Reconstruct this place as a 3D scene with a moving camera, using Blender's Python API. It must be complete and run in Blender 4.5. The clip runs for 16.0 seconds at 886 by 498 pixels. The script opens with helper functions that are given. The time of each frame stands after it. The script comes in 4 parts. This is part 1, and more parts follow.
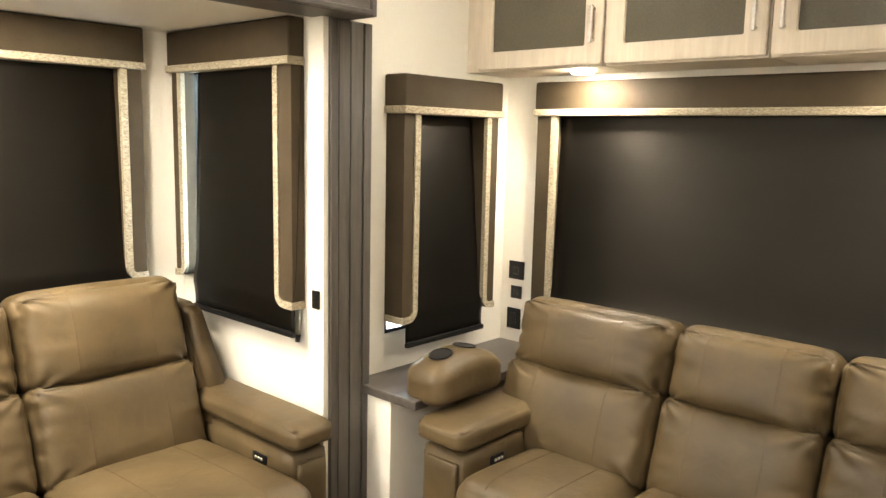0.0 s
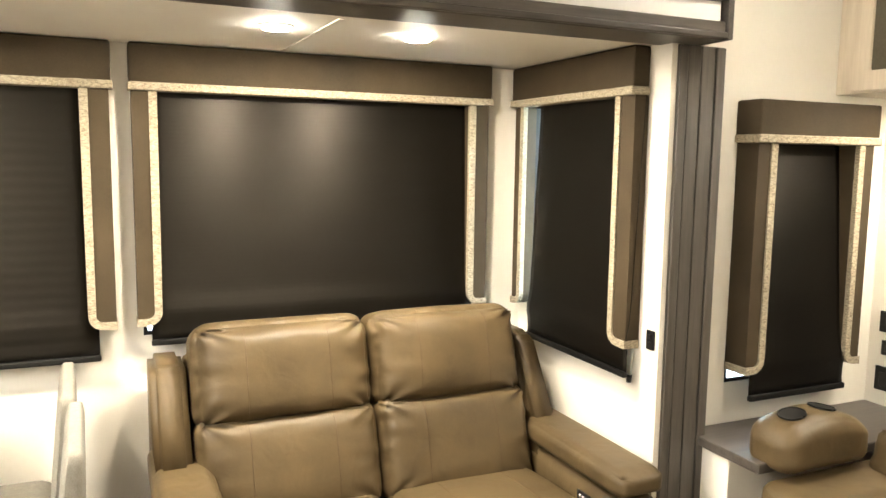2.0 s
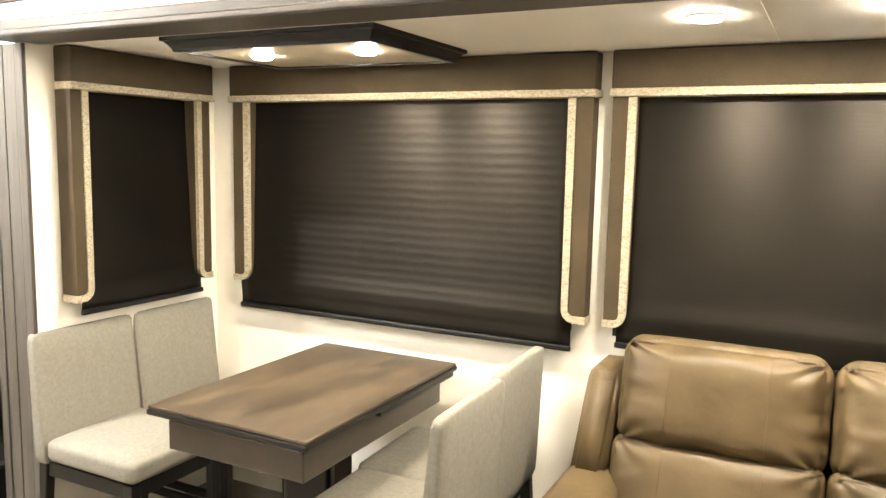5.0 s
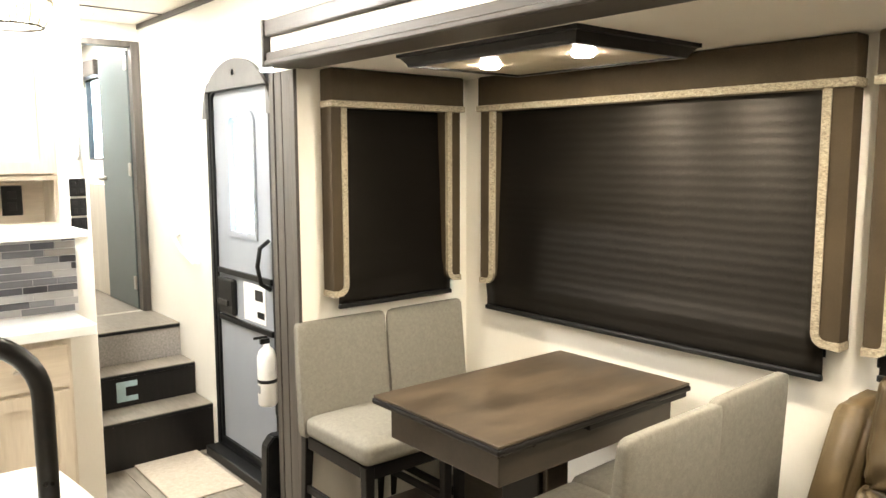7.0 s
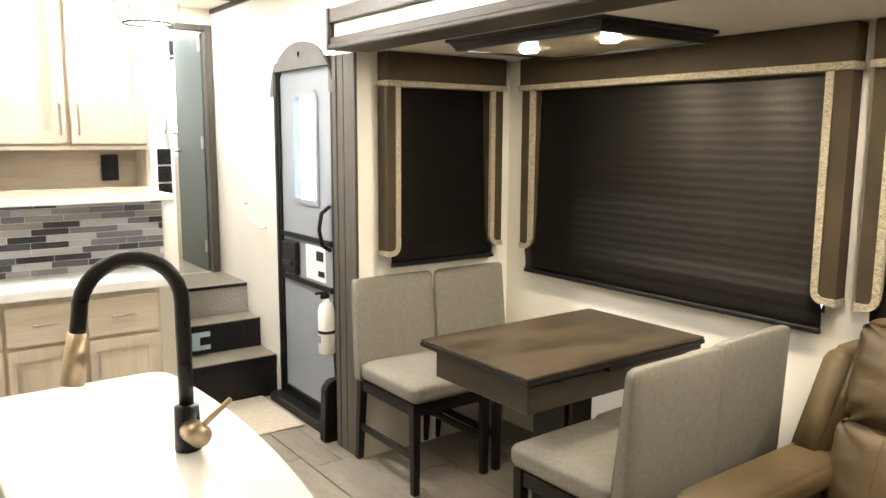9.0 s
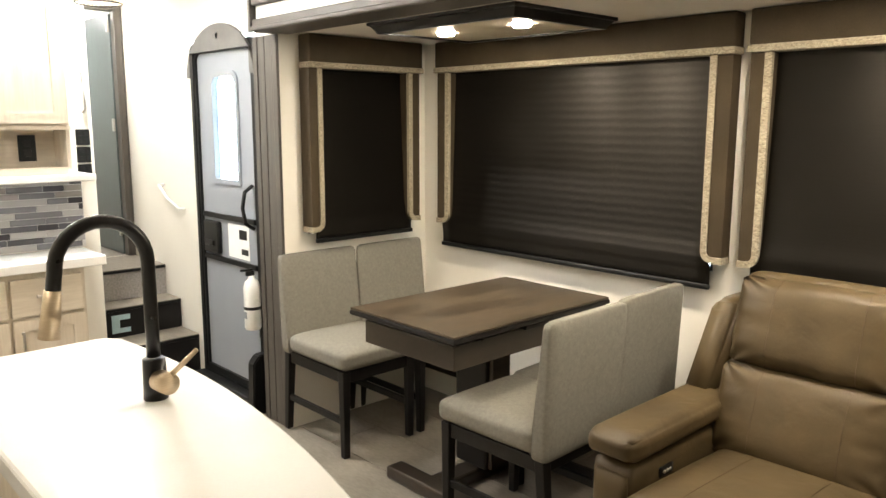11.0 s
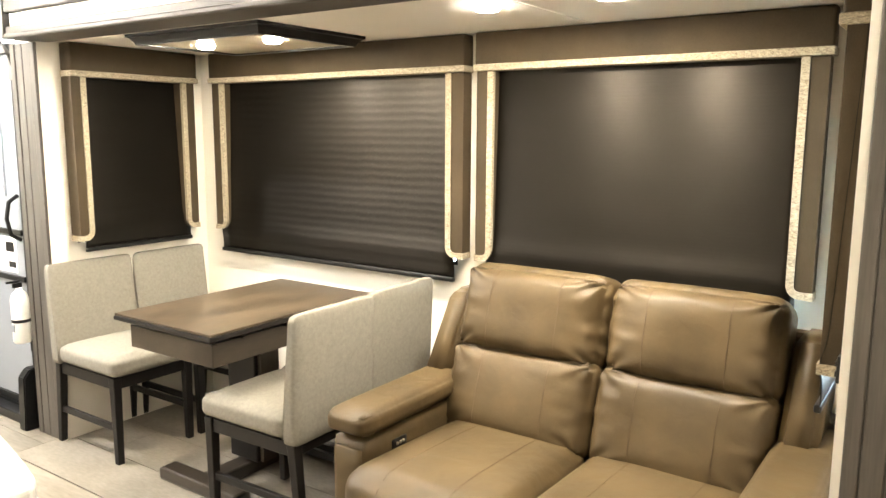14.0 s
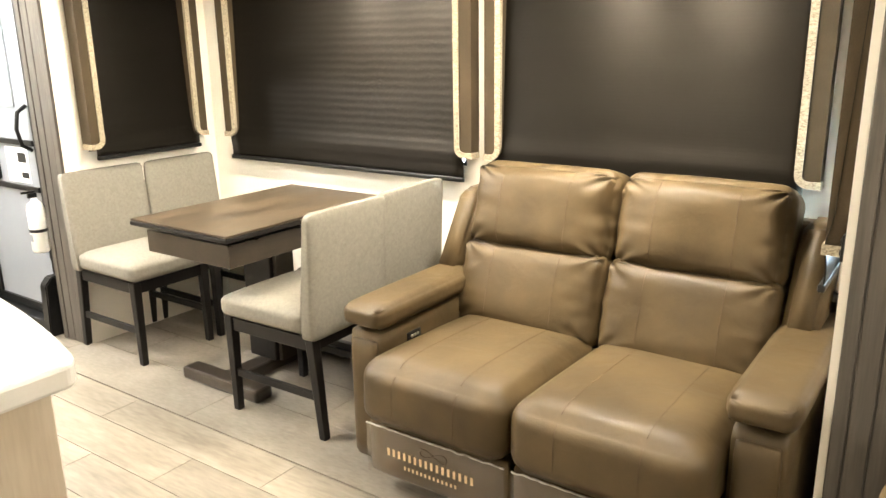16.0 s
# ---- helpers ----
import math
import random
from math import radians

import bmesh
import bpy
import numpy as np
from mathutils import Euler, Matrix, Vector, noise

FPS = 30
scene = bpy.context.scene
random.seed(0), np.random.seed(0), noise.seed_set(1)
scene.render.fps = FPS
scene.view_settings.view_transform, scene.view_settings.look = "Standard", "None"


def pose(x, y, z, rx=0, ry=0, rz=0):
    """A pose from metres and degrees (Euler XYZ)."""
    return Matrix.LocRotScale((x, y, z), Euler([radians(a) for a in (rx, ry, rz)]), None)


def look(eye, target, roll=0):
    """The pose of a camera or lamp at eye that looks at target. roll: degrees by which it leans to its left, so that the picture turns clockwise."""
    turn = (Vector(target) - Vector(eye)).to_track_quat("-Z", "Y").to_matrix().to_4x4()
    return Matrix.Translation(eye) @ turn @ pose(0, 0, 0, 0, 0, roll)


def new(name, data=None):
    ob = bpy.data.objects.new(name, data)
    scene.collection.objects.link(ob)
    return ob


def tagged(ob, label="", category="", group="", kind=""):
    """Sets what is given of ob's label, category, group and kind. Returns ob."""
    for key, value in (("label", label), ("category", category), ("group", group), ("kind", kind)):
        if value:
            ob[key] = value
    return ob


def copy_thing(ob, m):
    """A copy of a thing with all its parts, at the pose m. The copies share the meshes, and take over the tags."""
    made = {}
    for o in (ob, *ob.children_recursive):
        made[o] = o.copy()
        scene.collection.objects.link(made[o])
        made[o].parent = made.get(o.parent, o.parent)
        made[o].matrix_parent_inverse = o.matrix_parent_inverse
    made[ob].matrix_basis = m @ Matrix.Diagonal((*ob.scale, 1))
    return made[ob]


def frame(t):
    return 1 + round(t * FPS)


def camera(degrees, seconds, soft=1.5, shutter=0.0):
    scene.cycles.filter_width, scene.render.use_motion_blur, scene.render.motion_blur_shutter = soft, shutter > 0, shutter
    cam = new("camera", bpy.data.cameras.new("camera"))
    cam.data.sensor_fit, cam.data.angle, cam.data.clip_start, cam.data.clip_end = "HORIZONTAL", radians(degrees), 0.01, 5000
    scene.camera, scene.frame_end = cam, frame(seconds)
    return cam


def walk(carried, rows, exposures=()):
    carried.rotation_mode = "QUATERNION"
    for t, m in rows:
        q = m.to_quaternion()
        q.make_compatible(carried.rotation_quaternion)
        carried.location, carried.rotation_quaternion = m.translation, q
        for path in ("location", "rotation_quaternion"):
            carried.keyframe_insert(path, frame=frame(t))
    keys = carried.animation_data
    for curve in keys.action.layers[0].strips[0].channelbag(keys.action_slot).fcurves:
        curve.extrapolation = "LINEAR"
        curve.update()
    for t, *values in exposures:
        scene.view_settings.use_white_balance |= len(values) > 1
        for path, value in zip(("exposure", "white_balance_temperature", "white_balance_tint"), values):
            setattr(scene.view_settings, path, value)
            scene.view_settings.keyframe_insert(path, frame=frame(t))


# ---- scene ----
cam = camera(60.2, 16.0)
PATH = [
    (0, (0.623, -0.362, 1.491), (-0.697, 1.113, 1.202), 1.3),
    (0.5, (0.617, -0.434, 1.493), (-0.821, 0.926, 1.205), 1.4),
    (1, (0.59, -0.482, 1.488), (-0.974, 0.737, 1.223), 1.3),
    (1.5, (0.562, -0.446, 1.504), (-1.136, 0.581, 1.254), 0.9),
    (2, (0.541, -0.35, 1.507), (-1.273, 0.459, 1.272), 0.8),
    (2.5, (0.522, -0.261, 1.49), (-1.388, 0.293, 1.274), 1.2),
    (3, (0.475, -0.18, 1.482), (-1.489, 0.134, 1.272), 1.2),
    (3.5, (0.435, -0.137, 1.49), (-1.554, -0.123, 1.274), 1.2),
    (4, (0.415, 0.027, 1.492), (-1.544, -0.316, 1.279), 1.1),
    (4.5, (0.41, 0.305, 1.532), (-1.452, -0.382, 1.289), 0.9),
    (5, (0.399, 0.409, 1.516), (-1.369, -0.492, 1.267), 1.2),
    (7.5, (0.166, 0.715, 1.515), (-0.997, -0.892, 1.259), -0.2),
    (8, (0.21, 0.817, 1.513), (-0.902, -0.822, 1.24), 0.0),
    (10.5, (0.569, 0.965, 1.469), (-0.74, -0.511, 1.14), 0.4),
    (11, (0.566, 1.017, 1.468), (-0.783, -0.422, 1.14), 0.1),
    (11.5, (0.545, 1.1, 1.472), (-0.86, -0.29, 1.165), -0.1),
    (12, (0.524, 1.2, 1.479), (-0.942, -0.127, 1.181), 0.0),
    (12.5, (0.519, 1.286, 1.484), (-0.996, 0.014, 1.189), 0.2),
    (13, (0.521, 1.35, 1.478), (-1.046, 0.14, 1.191), 0.4),
    (13.5, (0.526, 1.388, 1.478), (-1.073, 0.224, 1.18), 0.4),
    (14, (0.535, 1.406, 1.475), (-1.092, 0.284, 1.169), 0.3),
    (14.5, (0.542, 1.409, 1.463), (-1.088, 0.304, 1.112), 0.1),
    (15, (0.557, 1.409, 1.444), (-1.061, 0.304, 1.043), -0.3),
    (15.5, (0.57, 1.422, 1.431), (-1.026, 0.312, 0.961), -0.6),
    (16, (0.578, 1.422, 1.422), (-1.0, 0.309, 0.898), -0.9),
]
walk(cam, [(t, look(eye, target, roll)) for t, eye, target, roll in PATH], exposures=[(0, 1.94), (1, 1.94), (2, 2.0), (4, 2.0), (5, 1.99), (7.5, 1.22), (8, 1.15), (10.5, 0.90), (11, 0.94), (11.5, 1.17), (12, 1.5), (12.5, 1.70), (13, 1.95), (13.5, 2.1), (16, 2.17)])

PENDANT = (-0.09, -0.82, 1.73)

# ---- world, lights, exposure ----
world = bpy.data.worlds.new("world")
scene.world = world
world.use_nodes = True
wn = world.node_tree
bgn = wn.nodes["Background"]
sky = wn.nodes.new("ShaderNodeTexSky")
sky.sky_type = "NISHITA"
sky.sun_disc = False
sky.sun_elevation = radians(40)
sky.sun_rotation = radians(200)
wn.links.new(sky.outputs[0], bgn.inputs[0])
bgn.inputs[1].default_value = 0.15
sun = new("sun", bpy.data.lights.new("sun", "SUN"))
sun.data.energy, sun.data.angle, sun.data.color = 1.0, radians(12), (1.0, 0.96, 0.9)
sun.matrix_world = look((-8, -6, 9), (0, -2, 1))

WARM = (1.0, 0.872, 0.69)
COOL = (1.0, 0.98, 0.96)


def down_lamp(x, y, z, power, size, colour=WARM, spread=150):
    """A small round LED lamp that shines down."""
    d = bpy.data.lights.new("led", "AREA")
    d.shape, d.size, d.energy, d.color, d.spread = "DISK", size, power, colour, radians(spread)
    ob = new("led", d)
    ob.location = (x, y, z)
    return ob


# ---- materials ----
def mat(name, dark, light, scale=6.0, rough=0.5, stretch=(1, 1, 1), fine=60.0, bump=0.15, metal=0.0, spread=0.08, random_tone=0.0, spec=0.5, coat=0.0, fine_mix=0.35):
    """A surface with broad tone changes, a fine grain and a little relief."""
    m = bpy.data.materials.new(name)
    m.use_nodes = True
    t = m.node_tree
    p = t.nodes["Principled BSDF"]
    tc = t.nodes.new("ShaderNodeTexCoord")
    mp = t.nodes.new("ShaderNodeMapping")
    mp.inputs["Scale"].default_value = stretch
    t.links.new(tc.outputs["Object"], mp.inputs["Vector"])
    info = t.nodes.new("ShaderNodeObjectInfo")
    comb = t.nodes.new("ShaderNodeCombineXYZ")
    mul = t.nodes.new("ShaderNodeMath")
    mul.operation = "MULTIPLY"
    mul.inputs[1].default_value = 17.0 if random_tone else 0.0
    t.links.new(info.outputs["Random"], mul.inputs[0])
    for axis in ("X", "Y", "Z"):
        t.links.new(mul.outputs[0], comb.inputs[axis])
    t.links.new(comb.outputs[0], mp.inputs["Location"])
    a = t.nodes.new("ShaderNodeTexNoise")
    a.inputs["Scale"].default_value, a.inputs["Detail"].default_value = scale, 6
    b = t.nodes.new("ShaderNodeTexNoise")
    b.inputs["Scale"].default_value, b.inputs["Detail"].default_value = fine, 4
    for n in (a, b):
        t.links.new(mp.outputs[0], n.inputs["Vector"])
    mixf = t.nodes.new("ShaderNodeMix")
    mixf.inputs[0].default_value = fine_mix
    t.links.new(a.outputs["Fac"], mixf.inputs[2])
    t.links.new(b.outputs["Fac"], mixf.inputs[3])
    ramp = t.nodes.new("ShaderNodeValToRGB")
    ramp.color_ramp.elements[0].position, ramp.color_ramp.elements[1].position = 0.32, 0.68
    ramp.color_ramp.elements[0].color, ramp.color_ramp.elements[1].color = (*dark, 1), (*light, 1)
    t.links.new(mixf.outputs[0], ramp.inputs[0])
    out = ramp.outputs[0]
    if random_tone:
        hsv = t.nodes.new("ShaderNodeHueSaturation")
        rng = t.nodes.new("ShaderNodeMapRange")
        rng.inputs[3].default_value, rng.inputs[4].default_value = 1 - random_tone, 1 + random_tone
        t.links.new(info.outputs["Random"], rng.inputs[0])
        t.links.new(rng.outputs[0], hsv.inputs["Value"])
        t.links.new(out, hsv.inputs["Color"])
        out = hsv.outputs[0]
    t.links.new(out, p.inputs["Base Color"])
    rr = t.nodes.new("ShaderNodeMapRange")
    rr.inputs[3].default_value, rr.inputs[4].default_value = max(0.02, rough - spread), min(1, rough + spread)
    t.links.new(a.outputs["Fac"], rr.inputs[0])
    t.links.new(rr.outputs[0], p.inputs["Roughness"])
    bn = t.nodes.new("ShaderNodeBump")
    bn.inputs["Strength"].default_value, bn.inputs["Distance"].default_value = bump, 0.002
    t.links.new(b.outputs["Fac"], bn.inputs["Height"])
    t.links.new(bn.outputs[0], p.inputs["Normal"])
    p.inputs["Metallic"].default_value = metal
    p.inputs["Specular IOR Level"].default_value = spec
    p.inputs["Coat Weight"].default_value = coat
    return m


def add_wave(m, scale, direction, strength, distance=0.002, distort=1.0, wave_stretch=(1, 1, 1)):
    """Adds woven or ribbed relief to a material."""
    t = m.node_tree
    p = t.nodes["Principled BSDF"]
    tc = t.nodes.new("ShaderNodeTexCoord")
    mp = t.nodes.new("ShaderNodeMapping")
    mp.inputs["Scale"].default_value = wave_stretch
    w = t.nodes.new("ShaderNodeTexWave")
    w.bands_direction = direction
    w.inputs["Scale"].default_value, w.inputs["Distortion"].default_value = scale, distort
    w.inputs["Detail"].default_value = 3
    t.links.new(tc.outputs["Object"], mp.inputs[0])
    t.links.new(mp.outputs[0], w.inputs[0])
    bn = t.nodes.new("ShaderNodeBump")
    bn.inputs["Strength"].default_value, bn.inputs["Distance"].default_value = strength, distance
    t.links.new(w.outputs["Fac"], bn.inputs["Height"])
    old = p.inputs["Normal"].links[0].from_socket
    t.links.new(old, bn.inputs["Normal"])
    t.links.new(bn.outputs[0], p.inputs["Normal"])
    return m


def add_crumple(m, scale, strength, distance):
    """Adds soft creases of hide to a material."""
    t = m.node_tree
    p = t.nodes["Principled BSDF"]
    tc = t.nodes.new("ShaderNodeTexCoord")
    n = t.nodes.new("ShaderNodeTexNoise")
    n.inputs["Scale"].default_value, n.inputs["Detail"].default_value, n.inputs["Distortion"].default_value = scale, 3, 0.8
    t.links.new(tc.outputs["Object"], n.inputs["Vector"])
    bn = t.nodes.new("ShaderNodeBump")
    bn.inputs["Strength"].default_value, bn.inputs["Distance"].default_value = strength, distance
    t.links.new(n.outputs["Fac"], bn.inputs["Height"])
    t.links.new(p.inputs["Normal"].links[0].from_socket, bn.inputs["Normal"])
    t.links.new(bn.outputs[0], p.inputs["Normal"])
    return m


def glow(name, colour, strength):
    m = bpy.data.materials.new(name)
    m.use_nodes = True
    p = m.node_tree.nodes["Principled BSDF"]
    p.inputs["Base Color"].default_value = (0.9, 0.9, 0.9, 1)
    p.inputs["Emission Color"].default_value = (*colour, 1)
    p.inputs["Emission Strength"].default_value = strength
    return m


def glass(name, colour, rough=0.02, shine=1.0, floor=0.04):
    m = bpy.data.materials.new(name)
    m.use_nodes = True
    t = m.node_tree
    t.nodes.remove(t.nodes["Principled BSDF"])
    tr = t.nodes.new("ShaderNodeBsdfTransparent")
    gl = t.nodes.new("ShaderNodeBsdfGlossy")
    gl.inputs["Roughness"].default_value = rough
    gl.inputs[0].default_value = (shine, shine, shine, 1)
    tr.inputs[0].default_value = (*colour, 1)
    lw = t.nodes.new("ShaderNodeLayerWeight")
    lw.inputs[0].default_value = 0.5
    fr = t.nodes.new("ShaderNodeMath")
    fr.operation = "POWER"
    fr.inputs[1].default_value = 4.0
    t.links.new(lw.outputs["Facing"], fr.inputs[0])
    base_ = t.nodes.new("ShaderNodeMath")
    base_.operation = "MAXIMUM"
    base_.inputs[1].default_value = floor
    t.links.new(fr.outputs[0], base_.inputs[0])
    mx = t.nodes.new("ShaderNodeMixShader")
    t.links.new(base_.outputs[0], mx.inputs[0])
    t.links.new(tr.outputs[0], mx.inputs[1])
    t.links.new(gl.outputs[0], mx.inputs[2])
    t.links.new(mx.outputs[0], t.nodes["Material Output"].inputs[0])
    return m


LEATHER = mat("taupe_leather", (0.047, 0.0326, 0.0150), (0.102, 0.0706, 0.0330), 5, 0.48, fine=420, bump=0.22, spec=0.28, fine_mix=0.25)
LEATHER = add_crumple(LEATHER, 12, 0.22, 0.012)
THREAD = mat("rust_thread", (0.055, 0.032, 0.014), (0.08, 0.046, 0.02), 40, 0.7)
SUEDE = mat("brown_suede", (0.032, 0.0222, 0.0112), (0.056, 0.0395, 0.0210), 7, 0.75, fine=300, bump=0.12, spec=0.25)
TWEED = mat("cream_tweed", (0.10, 0.075, 0.045), (0.52, 0.46, 0.34), 95, 0.85, stretch=(1, 1, 2.5), fine=260, bump=0.7, spec=0.2, fine_mix=0.5)
SHADE = mat("black_shade", (0.0020, 0.0017, 0.0013), (0.0038, 0.0033, 0.0027), 3, 0.42, stretch=(1, 1, 6), fine=90, bump=0.10, spec=0.26)
SHADE = add_wave(SHADE, 22, "Z", 0.07, 0.001, 2.5)
SHADE_RIB = add_wave(mat("black_ribbed_shade", (0.0020, 0.0017, 0.0013), (0.0038, 0.0033, 0.0027), 3, 0.42, stretch=(1, 1, 6), fine=90, bump=0.08, spec=0.28), 9.0, "Z", 0.36, 0.0015, 1.3)
for m_ in (SHADE, SHADE_RIB):
    p_ = m_.node_tree.nodes["Principled BSDF"]
    p_.inputs["Anisotropic"].default_value, p_.inputs["Anisotropic Rotation"].default_value = 0.6, 0.25
    p_.inputs["Specular Tint"].default_value = (1.0, 0.90, 0.76, 1)
    tg_ = m_.node_tree.nodes.new("ShaderNodeTangent")
    tg_.direction_type, tg_.uv_map = "UV_MAP", "weave"
    m_.node_tree.links.new(tg_.outputs[0], p_.inputs["Tangent"])
BLACK = mat("black_plastic", (0.004, 0.004, 0.004), (0.008, 0.008, 0.0075), 20, 0.35, bump=0.05, spec=0.3)
WALL = mat("cream_wall_board", (0.70, 0.66, 0.58), (0.76, 0.725, 0.645), 2.5, 0.62, stretch=(1, 1, 0.4), fine=120, bump=0.06, spec=0.3, fine_mix=0.2)
CEIL = mat("white_ceiling_board", (0.74, 0.70, 0.62), (0.79, 0.755, 0.675), 3, 0.6, fine=150, bump=0.08, spec=0.3, fine_mix=0.2)
DARKWOOD_V = mat("grey_brown_wood_upright", (0.050, 0.043, 0.036), (0.100, 0.088, 0.074), 3, 0.42, stretch=(14, 14, 0.7), fine=16, bump=0.12)
DARKWOOD_Y = mat("grey_brown_wood_level", (0.040, 0.034, 0.029), (0.098, 0.085, 0.073), 3, 0.42, stretch=(14, 0.7, 14), fine=16, bump=0.12)
TABLEWOOD = mat("dark_table_wood", (0.022, 0.017, 0.012), (0.045, 0.034, 0.024), 2.6, 0.30, stretch=(1, 3, 3), fine=20, bump=0.06, coat=0.25)
TOPWOOD = mat("brown_table_top", (0.024, 0.0175, 0.011), (0.088, 0.064, 0.040), 3.2, 0.36, stretch=(1, 2.4, 2), fine=15, bump=0.0, coat=0.0, spread=0.10, spec=0.4, fine_mix=0.25)
BLACKWOOD = mat("espresso_wood", (0.005, 0.0045, 0.004), (0.010, 0.0085, 0.0075), 6, 0.38, stretch=(8, 8, 1), fine=40, bump=0.08, spec=0.3)
CLOTH = add_wave(mat("greige_cloth", (0.170, 0.159, 0.132), (0.250, 0.235, 0.198), 70, 0.9, fine=330, bump=0.5, spec=0.15, fine_mix=0.55), 120, "Z", 0.25, 0.001, 3.0)
PLANK = mat("greige_plank", (0.150, 0.128, 0.098), (0.285, 0.250, 0.199), 2.2, 0.38, stretch=(5.5, 0.9, 5), fine=14, bump=0.06, random_tone=0.11, fine_mix=0.45)
# Slide-out floor planks, slightly greyer than PLANK
PLANK2 = mat("slide_greige_plank", (0.175, 0.152, 0.120), (0.285, 0.252, 0.205), 3.2, 0.42, stretch=(4, 1.2, 4), fine=26, bump=0.06, random_tone=0.05, fine_mix=0.45)
JOINT = mat("dark_joint", (0.05, 0.045, 0.04), (0.08, 0.07, 0.06), 8, 0.8)
COUNTER = mat("white_solid_top", (0.78, 0.77, 0.74), (0.84, 0.83, 0.80), 9, 0.22, fine=200, bump=0.02)
OAK = mat("pale_oak", (0.50, 0.425, 0.33), (0.64, 0.565, 0.455), 3, 0.5, stretch=(9, 9, 0.8), fine=14, bump=0.08)
OAK_FLAT = mat("pale_oak_level", (0.50, 0.425, 0.33), (0.64, 0.565, 0.455), 3, 0.5, stretch=(0.8, 9, 9), fine=14, bump=0.08)
STEEL = mat("brushed_nickel", (0.55, 0.52, 0.47), (0.66, 0.63, 0.58), 30, 0.36, stretch=(1, 1, 3), bump=0.0, metal=1.0)
DARKMETAL = mat("black_metal", (0.006, 0.0055, 0.005), (0.012, 0.011, 0.010), 30, 0.3, bump=0.05, spec=0.35)
CHAMPAGNE = mat("champagne_metal", (0.52, 0.42, 0.29), (0.60, 0.49, 0.35), 30, 0.42, stretch=(1, 1, 10), bump=0.05, metal=1.0)
TILE = mat("grey_mosaic_tile", (0.13, 0.13, 0.15), (0.30, 0.30, 0.32), 4, 0.16, stretch=(1, 1, 4), fine=30, bump=0.04, random_tone=0.55)
tt = TILE.node_tree
tr_ = tt.nodes.new("ShaderNodeValToRGB")
tr_.color_ramp.interpolation = "CONSTANT"
for pos_, tone in ((0.0, (0.018, 0.018, 0.024)), (0.24, (0.060, 0.062, 0.074)), (0.48, (0.15, 0.15, 0.165)), (0.66, (0.46, 0.45, 0.44)), (0.86, (0.28, 0.255, 0.225))):
    el = tr_.color_ramp.elements[0] if pos_ == 0 else tr_.color_ramp.elements.new(pos_)
    el.color = (*tone, 1)
tt.links.new([n for n in tt.nodes if n.bl_idname == "ShaderNodeObjectInfo"][0].outputs["Random"], tr_.inputs[0])
mx_ = tt.nodes.new("ShaderNodeMix")
mx_.data_type = "RGBA"
mx_.inputs[0].default_value = 0.25
tt.links.new(tr_.outputs[0], mx_.inputs[6])
tt.links.new(tt.nodes["Principled BSDF"].inputs["Base Color"].links[0].from_socket, mx_.inputs[7])
tt.links.new(mx_.outputs[2], tt.nodes["Principled BSDF"].inputs["Base Color"])
GROUT = mat("pale_grout", (0.66, 0.65, 0.63), (0.74, 0.73, 0.71), 30, 0.9)
DOORGREY = mat("grey_door_skin", (0.24, 0.255, 0.275), (0.28, 0.295, 0.315), 5, 0.45, fine=150, bump=0.05)
DOORARCH = mat("taupe_moulded_frame", (0.10, 0.095, 0.085), (0.15, 0.141, 0.128), 12, 0.6, fine=250, bump=0.15)
CARPET = mat("grey_carpet", (0.24, 0.22, 0.20), (0.42, 0.39, 0.36), 90, 0.95, fine=400, bump=1.0, spec=0.05)
MATTING = mat("beige_door_mat", (0.42, 0.36, 0.28), (0.54, 0.47, 0.37), 60, 0.95, fine=350, bump=0.8, spec=0.05)
WHITEPAINT = mat("white_enamel", (0.74, 0.73, 0.70), (0.80, 0.79, 0.76), 10, 0.3, bump=0.03)
SMOKE = mat("smoked_panel", (0.62, 0.53, 0.38), (0.70, 0.61, 0.45), 6, 0.14, fine=30, bump=0.02)
MESHGLASS = add_wave(mat("bronze_patterned_glass", (0.072, 0.064, 0.045), (0.115, 0.103, 0.074), 3, 0.2, fine=120, bump=0.3, spec=0.35), 90, "DIAGONAL", 0.3, 0.001, 0.2)
TEALDOOR = mat("grey_teal_leaf", (0.070, 0.085, 0.083), (0.105, 0.125, 0.12), 3, 0.4, stretch=(7, 7, 0.7), fine=20, bump=0.06)
PANE = glass("clear_pane", (0.86, 0.93, 0.97))
# Emission of the backdrop sheets, in place of outdoor daylight
DAY = glow("daylight_glow", (0.80, 0.93, 1.0), 12.0)
PLASTIC = glass("clear_wrap", (0.93, 0.91, 0.88), 0.20, 0.85, 0.14)
FOLD = mat("folded_wrap_edge", (0.30, 0.28, 0.25), (0.62, 0.60, 0.57), 45, 0.12, fine=160, bump=0.3, spec=0.8)
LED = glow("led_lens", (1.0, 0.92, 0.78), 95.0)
# Lens glow of the cooler downlights, which are added and out of view
LED_COOL = glow("added_led_lens", (1.0, 0.95, 0.88), 14.0)
TAN = mat("tan_print", (0.62, 0.45, 0.24), (0.70, 0.52, 0.30), 30, 0.6)
PALEPRINT = mat("pale_print", (0.40, 0.55, 0.58), (0.46, 0.62, 0.64), 30, 0.6)
WICKER = mat("pale_wicker", (0.45, 0.38, 0.27), (0.70, 0.62, 0.48), 60, 0.8, bump=0.5)


